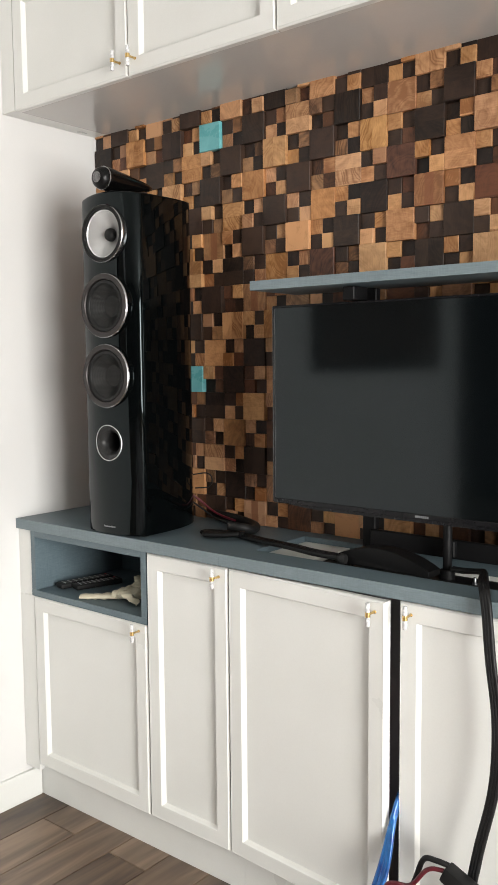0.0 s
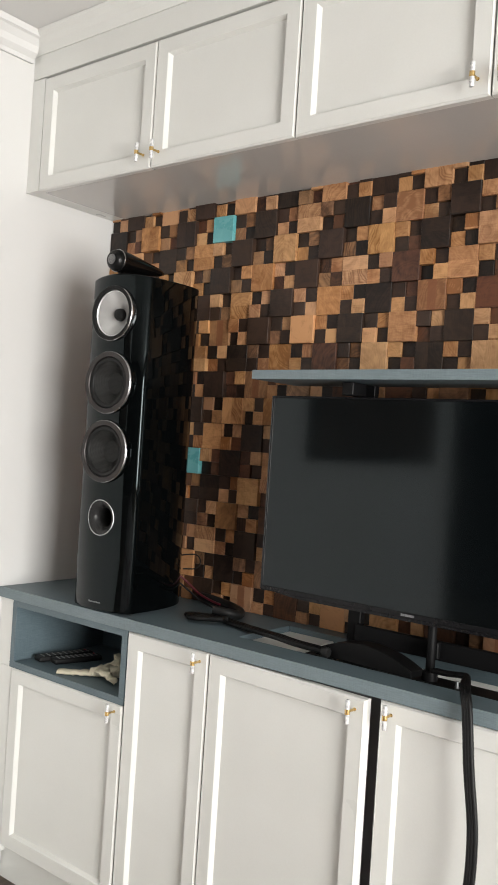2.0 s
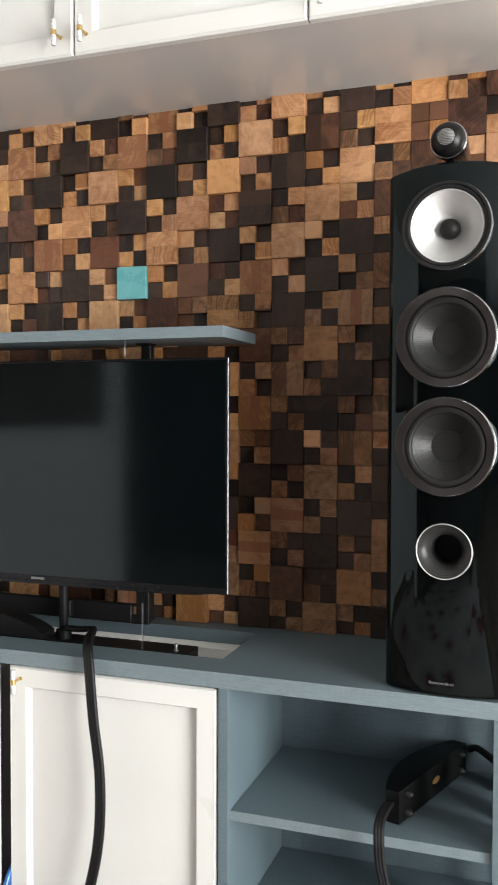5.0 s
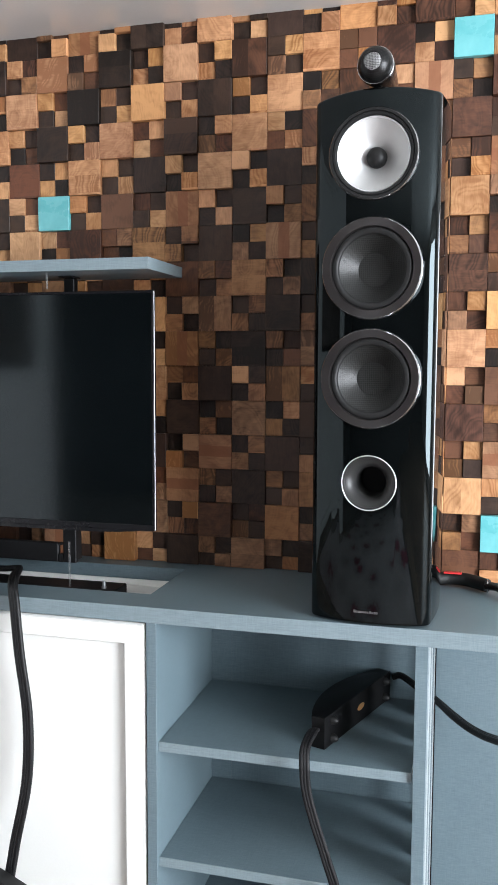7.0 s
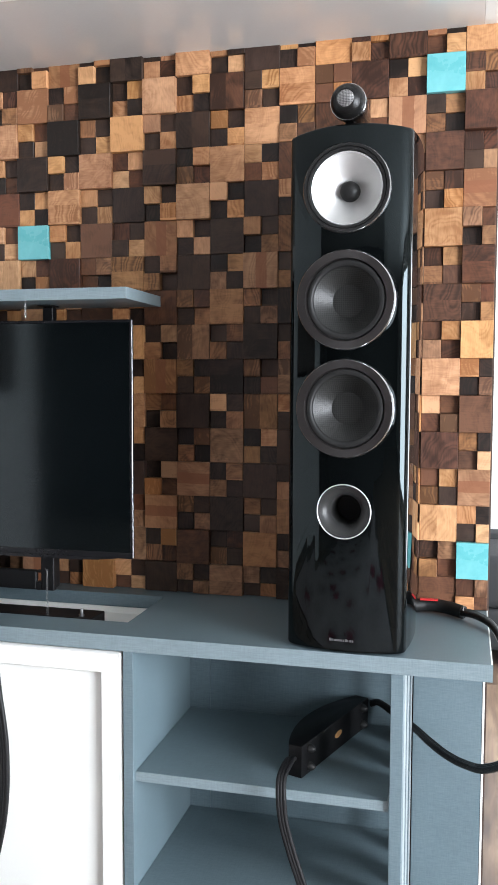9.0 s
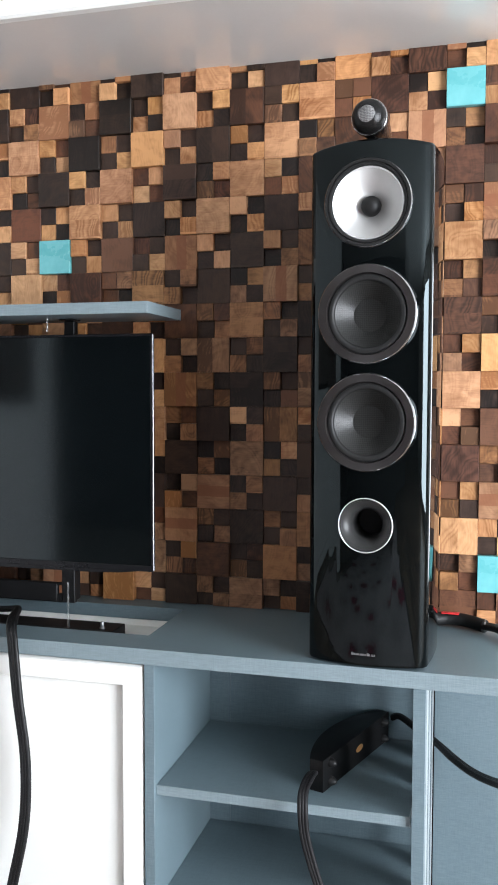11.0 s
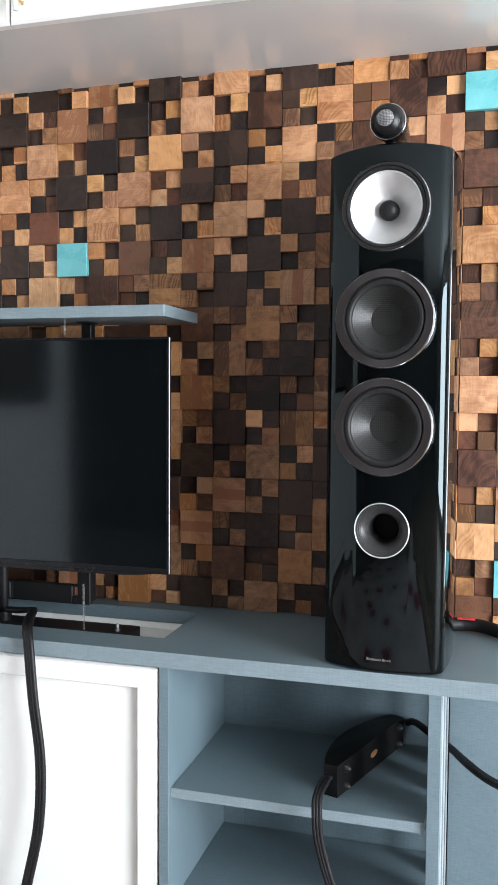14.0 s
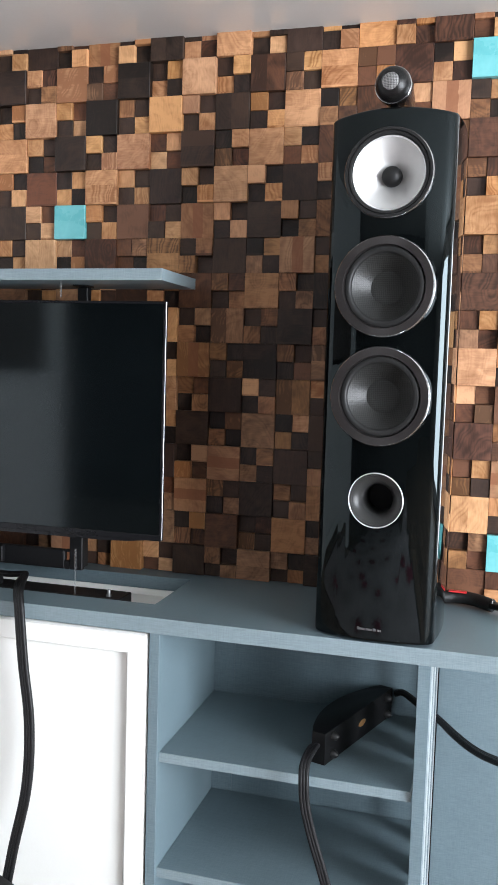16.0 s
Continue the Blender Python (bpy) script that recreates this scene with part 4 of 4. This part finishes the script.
lift = thing("screen_lift", "black metal lift frame that carries the television", "lift")
part("upright", box(-0.322, -0.284, -0.128, -0.106, 0.895, 1.655, 0.002), SATIN, lift)
part("upright", box(0.130, 0.156, -0.128, -0.106, 0.990, 1.655, 0.002), SATIN, lift)
bar = box(-0.292, 0.112, -0.142, -0.1282, 0.986, 1.033, 0.003)
box(0.1122, 0.1238, -0.142, -0.1282, 0.986, 1.006, bm=bar)
box(0.1122, 0.1238, -0.142, -0.1282, 1.028, 1.033, bm=bar)
box(0.124, 0.158, -0.142, -0.1282, 0.986, 1.098, 0.002, bm=bar)
part("cross_bar", bar, SATIN, lift, "black cross bar with an upright slot")
part("cross_bar", box(-0.300, 0.158, -0.150, -0.1282, 1.300, 1.340, 0.003), SATIN, lift)
part("bracket", box(-0.068, -0.042, -0.1665, -0.1505, 0.995, 1.035, 0.002), SATIN, lift)
post = part("post", lathe([(0.011, 0.895), (0.011, 1.080)], 24, (-0.055, -0.175, 0), "z"), SATIN, lift, "round black lift post", 40)
part("collar", lathe([(0.0112, 0.968), (0.018, 0.966), (0.019, 0.962), (0.019, 0.930), (0.0112, 0.928)], 24, (-0.055, -0.175, 0), "z"), SATIN, post, "", 40)
part("platform", box(-0.40, 0.283, -0.205, -0.132, 0.9195, 0.9445, 0.002), SATIN, lift)
for x in (0.022, 0.250):
    part("bolt", lathe([(0, 0.9447), (0.0065, 0.9447), (0.0065, 0.9485), (0.0042, 0.9490), (0.0042, 0.9600), (0.0036, 0.9612), (0, 0.9614)], 14, (x, -0.188, 0), "z"), CHROME, lift, "steel bolt", 40)
part("lid_bracket", box(-0.330, -0.296, -0.215, -0.150, 1.622, 1.6555, 0.002), SATIN, lift)
part("lid_bracket", box(0.128, 0.162, -0.150, -0.106, 1.6555, 1.6588, 0.001), SATIN, lift)
part("lid_pin", lathe([(0.0022, 1.625), (0.0022, 1.6585)], 10, (0.128, -0.205, 0), "z"), CLEAR, lift, "pale pin", 40)
part("cable_tie", box(0.169, 0.1735, -0.2025, -0.2012, 0.9446, 1.052), CLEAR, lift, "clear plastic cable tie")

lid = thing("lift_lid", "blue-grey laminate lid held above the television", "lid")
part("board", box(-0.600, 0.3875, -0.248, -0.036, 1.6592, 1.6835, 0.0006), LINEN, lid)
part("edge_strip", box(-0.600, 0.3875, -0.2502, -0.2482, 1.6590, 1.6838, 0.0003), EDGE, lid, "pale front edge strip")
part("edge_strip", box(0.3877, 0.3895, -0.2502, -0.036, 1.6590, 1.6838, 0.0003), EDGE, lid)


# ---- power strips in arched cases ----
def arch_outline(length, rise, n=14):
    pts = [(length * (i / n - 0.5), rise * math.sin(math.pi * i / n) ** 0.85) for i in range(n + 1)]
    return pts


def arched_case(at, turn, label, rise, tall, length=0.336, end=0.004):
    """A slim arched case on its side, with four cone feet on its flat face and an oval badge."""
    ob = thing("power_block", label, "power strip", "", "", at, turn)
    outline = [(-length / 2, -0.012), *[(x, end + y) for x, y in arch_outline(length, rise)], (length / 2, -0.012)]
    part("case", prism(outline, 0, tall, 0.0015), CASE, ob, "satin black arched case", 35)
    for x in (0.033 - length / 2, length / 2 - 0.033):
        for z in (0.014, tall - 0.014):
            part("cone_foot", lathe([(0.0098, -0.0122), (0.0094, -0.016), (0.0066, -0.022), (0.0030, -0.026), (0, -0.0272)], 20, (x, 0, z)), RUBBER, ob, "", 50)
    part("badge", lathe([(0.0165, -0.0122), (0.0160, -0.0132), (0, -0.0133)], 24, (0.0, 0, 0.0)), COPPER, ob, "oval copper badge").matrix_local = pose(0.006, 0, tall * 0.52, 0, -4, 0) @ Matrix.Diagonal((1.0, 1.0, 0.42, 1.0))
    return ob


arched_case((0.826, -0.151, 0.6785), (0, 0, 72.0), "black arched power block standing on the open shelf", 0.042, 0.066, 0.325, 0.018)
arched_case((-0.186, -0.218, 0.9780), (90, 0, -3.0), "black arched power block lying across the worktop slot", 0.036, 0.052, 0.275, 0.002)


def cable(name, pts, r, mat, label, category="cable", flat=1.0, steps=10):
    return tagged(part(name, tube(pts, r, 10, steps, flat), mat, None, "", 60), label, category)


# cord over the worktop edge to the floor
cord = thing("power_lead", "thick black ribbed power cord hanging over the worktop edge", "cable")
for off in (-0.0063, 0.0, 0.0063):
    part("strand", tube([(-0.035, -0.190 + off, 0.974), (0.0, -0.198 + off, 0.976), (0.045, -0.222 + off, 0.986), (0.075, -0.26 + off, 0.995), (0.105 + off, -0.33, 0.998), (0.128 + off, -0.378, 0.990), (0.143 + off, -0.398, 0.955), (0.158 + off, -0.408, 0.85), (0.176 + off, -0.412, 0.72), (0.172 + off, -0.415, 0.58), (0.140 + off, -0.420, 0.42), (0.120 + off, -0.43, 0.25), (0.16 + off, -0.47, 0.05), (0.3, -0.56 + off, 0.012), (0.55, -0.62 + off, 0.012)], 0.0058, 10), BRAID, cord, "", 60)
flat_lead = thing("speaker_cable", "flat black braided cable lying in a loop on the worktop", "cable")
for off in (-0.0096, 0.0, 0.0096):
    part("strand", tube([(-0.300, -0.268 + off, 0.980), (-0.38, -0.272 + off, 0.983), (-0.45, -0.258 + off, 0.984), (-0.526, -0.240 + off, 0.982), (-0.60, -0.215 + off, 0.978), (-0.666, -0.190 + off, 0.975), (-0.735, -0.178 + off, 0.975), (-0.782 + off, -0.200, 0.977), (-0.790 + off, -0.232, 0.979), (-0.762, -0.250 - off, 0.980), (-0.715, -0.236 - off, 0.982), (-0.665, -0.214 - off, 0.987)], 0.0070, 10), BRAID, flat_lead, "", 60)
part("connector", lathe([(0, -0.301), (0.010, -0.300), (0.0135, -0.294), (0.0135, -0.284), (0.011, -0.279), (0, -0.279)], 20, (0, -0.276, 0.979), "x"), RUBBER, flat_lead, "round black connector", 50)
cable("speaker_cable", [(-0.93, -0.030, 0.992), (-0.85, -0.030, 0.986), (-0.78, -0.042, 0.981), (-0.722, -0.080, 0.981), (-0.700, -0.122, 0.981), (-0.712, -0.155, 0.990), (-0.750, -0.172, 0.994)], 0.0135, RUBBER, "thick black cable end behind the loudspeaker", "cable")
cable("speaker_wire", [(-0.985, -0.085, 1.060), (-0.955, -0.06, 1.030), (-0.92, -0.05, 1.004), (-0.87, -0.055, 0.992), (-0.82, -0.06, 0.985)], 0.0035, WINE, "dark red speaker wire behind the loudspeaker", "cable")
cable("speaker_wire", [(-0.99, -0.08, 1.115), (-0.945, -0.05, 1.122), (-0.925, -0.045, 1.105), (-0.935, -0.05, 1.080), (-0.97, -0.075, 1.075)], 0.0022, RUBBER, "thin black wire loop behind the loudspeaker", "cable")
cable("speaker_wire", [(-0.99, -0.085, 1.040), (-0.95, -0.065, 1.010), (-0.90, -0.062, 0.985), (-0.83, -0.075, 0.974)], 0.003, RUBBER, "black speaker wire behind the loudspeaker", "cable")

# plug lead at the right-hand end of the worktop
lead = thing("plug_lead", "black plug lead with a red sleeve on the worktop end", "cable")
part("plug", tube([(0.985, -0.055, 0.984), (1.02, -0.04, 0.985), (1.06, -0.045, 0.984), (1.10, -0.075, 0.982)], 0.0145, 14), RUBBER, lead, "", 60)
part("sleeve", box(1.006, 1.045, -0.058, -0.044, 0.9985, 1.0015, 0.001), RED, lead, "red sleeve")
part("ring", lathe([(0.0125, -0.001), (0.0150, -0.001), (0.0150, 0.001), (0.0125, 0.001)], 20, (1.100, -0.075, 0.982), "x"), STEEL, lead)
for off in (-0.007, 0.0, 0.007):
    part("strand", tube([(1.095, -0.072 + off, 0.982), (1.125, -0.105 + off, 0.986), (1.158, -0.155 + off, 0.980), (1.178, -0.21 + off, 0.955), (1.190, -0.25 + off, 0.90), (1.200, -0.26 + off, 0.80), (1.190, -0.245 + off, 0.735), (1.148, -0.20 + off, 0.692), (1.110, -0.155 + off, 0.677), (1.072, -0.12 + off, 0.678), (1.035, -0.085 + off, 0.688), (0.996, -0.048 + off * 0.5, 0.704), (0.955, -0.03 + off * 0.5, 0.722), (0.915, -0.008 + off * 0.3, 0.738), (0.895, -0.003 + off * 0.3, 0.732)], 0.0072, 8), BRAID, lead, "", 60)

braid = woven("grey_braid", (0.010, 0.010, 0.011), 0.5, 800.0)
bsdf(braid).inputs["Specular IOR Level"].default_value = 0.2
# lead that hangs from the block on the shelf
drop = thing("hanging_lead", "grey-black braided lead hanging from the power block on the shelf", "cable")
for i, off in enumerate((-0.0058, 0.0, 0.0058)):
    part("strand", tube([(0.772, -0.300, 0.716), (0.768 + off, -0.335, 0.726), (0.763 + off, -0.384, 0.716), (0.765 + off, -0.405, 0.690), (0.770 + off, -0.408, 0.64), (0.786 + off, -0.408, 0.58), (0.810 + off, -0.41, 0.51), (0.835 + off, -0.41, 0.42), (0.85 + off, -0.42, 0.25), (0.87 + off, -0.45, 0.05), (0.95 + off, -0.55, 0.012), (1.15, -0.70 + off, 0.012)], 0.0048, 8), braid, drop, "", 60)

# leads at the ajar door
for i, off in enumerate((0.0, 0.011, 0.021)):
    cable("speaker_cable", [(-0.084, -0.30, 0.50 - off), (-0.081, -0.335, 0.485 - off), (-0.0790, -0.368, 0.455 - off), (-0.080 + off * 0.3, -0.395, 0.41), (-0.085 + off * 0.8, -0.43, 0.33), (-0.110 + off, -0.47, 0.20), (-0.14 + off, -0.50, 0.06), (-0.20, -0.55 - off * 2, 0.016), (-0.32, -0.64 - off * 2, 0.016)], 0.0060, BLUE, "metallic blue speaker cable coming out of the cabinet", "cable")
cable("thin_wire", [(-0.070, -0.343, 0.78), (-0.076, -0.345, 0.74), (-0.068, -0.343, 0.70), (-0.078, -0.345, 0.66), (-0.066, -0.343, 0.61), (-0.072, -0.345, 0.585), (-0.080, -0.343, 0.60)], 0.0016, RUBBER, "thin black wire inside the cabinet", "cable")
plug = thing("wall_plug", "black plug with black and dark red wires before the cabinet", "plug", "", "", (0.128, -0.452, 0.372), (0, 24, 0))
part("plug_body", box(-0.048, 0.060, -0.018, 0.018, -0.020, 0.016, 0.006, 2), RUBBER, plug, "", 40)
cable("plug_wire", [(0.093, -0.452, 0.404), (0.065, -0.458, 0.408), (0.035, -0.455, 0.398), (0.012, -0.45, 0.34), (-0.024, -0.45, 0.24), (-0.02, -0.47, 0.05), (0.0, -0.5, 0.010), (0.1, -0.56, 0.010)], 0.0062, RUBBER, "black plug wire before the cabinet", "cable")
cable("plug_wire", [(0.091, -0.456, 0.392), (0.05, -0.464, 0.385), (0.01, -0.468, 0.336), (-0.05, -0.470, 0.31), (-0.07, -0.475, 0.18), (-0.08, -0.50, 0.04), (-0.04, -0.55, 0.010), (0.06, -0.60, 0.010)], 0.0050, WINE, "dark red plug wire before the cabinet", "cable")
cable("power_lead", [(0.187, -0.452, 0.356), (0.23, -0.455, 0.31), (0.24, -0.46, 0.18), (0.26, -0.48, 0.05), (0.35, -0.53, 0.012), (0.5, -0.56, 0.012)], 0.0085, RUBBER, "black cord running from the plug to the floor", "cable")


# ---- in the cubby ----
def remote(at, turn, length, label):
    ob = thing("remote_control", label, "remote control", "remotes in the cubby", "", at, turn)
    part("shell", box(-0.022, 0.022, -length / 2, length / 2, 0, 0.017, 0.006, 3), RUBBER, ob, "", 50)
    for i in range(3):
        for j in range(9):
            part("button", box(-0.014 + i * 0.011, -0.007 + i * 0.011, -length / 2 + 0.016 + j * (length - 0.035) / 8, -length / 2 + 0.021 + j * (length - 0.035) / 8, 0.0168, 0.0187, 0.0006), RED if (i, j) == (0, 8) else BUTTON, ob)
    return ob


remote((-1.345, -0.215, 0.7375), (0, 0, -12), 0.195, "slim black remote control with grey buttons in the cubby")
remote((-1.290, -0.210, 0.7375), (0, 0, -16), 0.165, "shorter black remote control with grey buttons in the cubby")


def lump(path, radii, bm, squash=0.62, creased=1.0):
    """A soft tapering roll through the points."""
    line = spline(path, 8)
    rings = []
    for i, q in enumerate(line):
        d = (line[min(i + 1, len(line) - 1)] - line[max(i - 1, 0)]).normalized()
        side = d.cross(Vector((0, 0, 1))).normalized()
        up = side.cross(d)
        u = i / (len(line) - 1) * (len(radii) - 1)
        k = min(int(u), len(radii) - 2)
        r = radii[k] + (radii[k + 1] - radii[k]) * (u - k)
        r *= 1 + 0.12 * noise.noise(q * 60)
        ring = []
        for a in [2 * math.pi * n / 12 for n in range(12)]:
            p = q + side * r * math.cos(a) + up * r * squash * math.sin(a)
            ring.append(bm.verts.new(p + Vector((noise.noise(p * 55), noise.noise(p * 55 + Vector((7, 3, 1))), 0.7 * noise.noise(p * 70 + Vector((2, 9, 5))))) * 0.011 * creased))
        rings.append(ring)
    f = [bm.faces.new((a[n], a[(n + 1) % 12], b[(n + 1) % 12], b[n])) for a, b in zip(rings, rings[1:]) for n in range(12)]
    f += [bm.faces.new(rings[0]), bm.faces.new(rings[-1])]
    bmesh.ops.recalc_face_normals(bm, faces=f)
    return bm


glove = thing("work_glove", "crumpled cream cotton work glove lying in the cubby", "glove")
part("cuff", lump([(-1.215, -0.345, 0.744), (-1.165, -0.315, 0.746), (-1.110, -0.285, 0.750)], (0.021, 0.022, 0.024), bmesh.new(), 0.36, 0.3), CREAM, glove, "", 60)
part("palm", lump([(-1.125, -0.29, 0.752), (-1.085, -0.262, 0.760), (-1.035, -0.235, 0.758)], (0.022, 0.036, 0.026), bmesh.new(), 0.5), CREAM, glove, "", 60)
for pts in ([(-1.075, -0.245, 0.765), (-1.085, -0.215, 0.784), (-1.105, -0.195, 0.786), (-1.125, -0.18, 0.772)], [(-1.06, -0.24, 0.768), (-1.045, -0.205, 0.786), (-1.06, -0.175, 0.790), (-1.085, -0.155, 0.774)], [(-1.045, -0.24, 0.764), (-1.01, -0.215, 0.790), (-0.995, -0.185, 0.788), (-1.005, -0.16, 0.770)], [(-1.04, -0.25, 0.758), (-0.995, -0.245, 0.776), (-0.965, -0.235, 0.770), (-0.945, -0.22, 0.752)], [(-1.09, -0.285, 0.756), (-1.055, -0.300, 0.768), (-1.025, -0.31, 0.764), (-1.0, -0.305, 0.748)]):
    part("finger", lump(pts, (0.018, 0.019, 0.018, 0.010), bmesh.new(), 0.48), CREAM, glove, "", 60)

# ---- what the screen and the opening show ----
pic = thing("framed_picture", "wide dark picture in a dark frame on the side wall", "picture")
part("frame", box(XL + 0.002, XL + 0.026, -3.02, -1.72, 1.42, 2.05, 0.003), SATIN, pic)
part("canvas", box(XL + 0.0262, XL + 0.029, -2.98, -1.76, 1.46, 2.01), PICTURE, pic)

rug = thing("rug", "pale mauve rug with wine-red flowers on the plank floor", "rug")
part("pile", box(-1.20, 1.60, -6.60, -1.40, 0.001, 0.010, 0.003), RUG, rug)
part("border", box(-1.23, -1.2005, -6.63, -1.37, 0.001, 0.009, 0.002), SOFA, rug)
part("border", box(1.6005, 1.63, -6.63, -1.37, 0.001, 0.009, 0.002), SOFA, rug)

sofa = thing("low_sofa", "low charcoal fabric sofa in the adjoining room", "sofa", "", "", (1.98, 3.02, 0))
for x in (-0.74, 0.74):
    for y in (-0.3, 0.3):
        part("leg", lathe([(0.016, 0), (0.022, 0.08)], 12, (x, y, 0), "z"), SATIN, sofa)
part("seat_base", box(-0.80, 0.80, -0.40, 0.40, 0.08, 0.30, 0.03, 3), SOFA, sofa, "", 50)
part("backrest", box(-0.80, 0.80, 0.18, 0.42, 0.302, 0.60, 0.05, 3), SOFA, sofa, "", 50)
for x in (-0.80, 0.62):
    part("armrest", box(x, x + 0.18, -0.40, 0.17, 0.302, 0.58, 0.05, 3), SOFA, sofa, "", 50)
for x in (-0.60, 0.01):
    part("cushion", box(x, x + 0.59, -0.38, 0.16, 0.303, 0.42, 0.035, 3), SOFA, sofa, "", 50)

# ---- floor planks ----
PW, PL = 0.157, 0.915
plank_meshes, rest = {}, bmesh.new()
for i in range(-2, 36):
    x0 = -1.350 + i * PW
    stagger = (0.0, 0.4575)[i % 2]
    for j in range(-8, 5):
        y0, y1 = -0.412 + stagger + j * PL, -0.412 + stagger + (j + 1) * PL
        y0, y1 = max(y0, YF), min(y1, 3.6)
        if y1 - y0 < 0.05:
            continue
        if y0 > 0.55 and x0 > 2.84:
            continue
        if j < -4 or x0 > 2.2:
            box(x0 + 0.0015, x0 + PW - 0.0015, y0 + 0.0015, y1 - 0.0015, -0.010, 0, bm=rest)
            continue
        key = round(y1 - y0, 3)
        if key not in plank_meshes:
            plank_meshes[key] = finish(box(0.0015, PW - 0.0015, 0.0015, key - 0.0015, -0.010, 0, 0.0012), "plank", PLANK)
        ob = new("plank", plank_meshes[key])
        ob.parent, ob.location = floor, (x0, y0, 0)
tagged(part("far_planks", rest, PLANK, floor), kind="stuff")
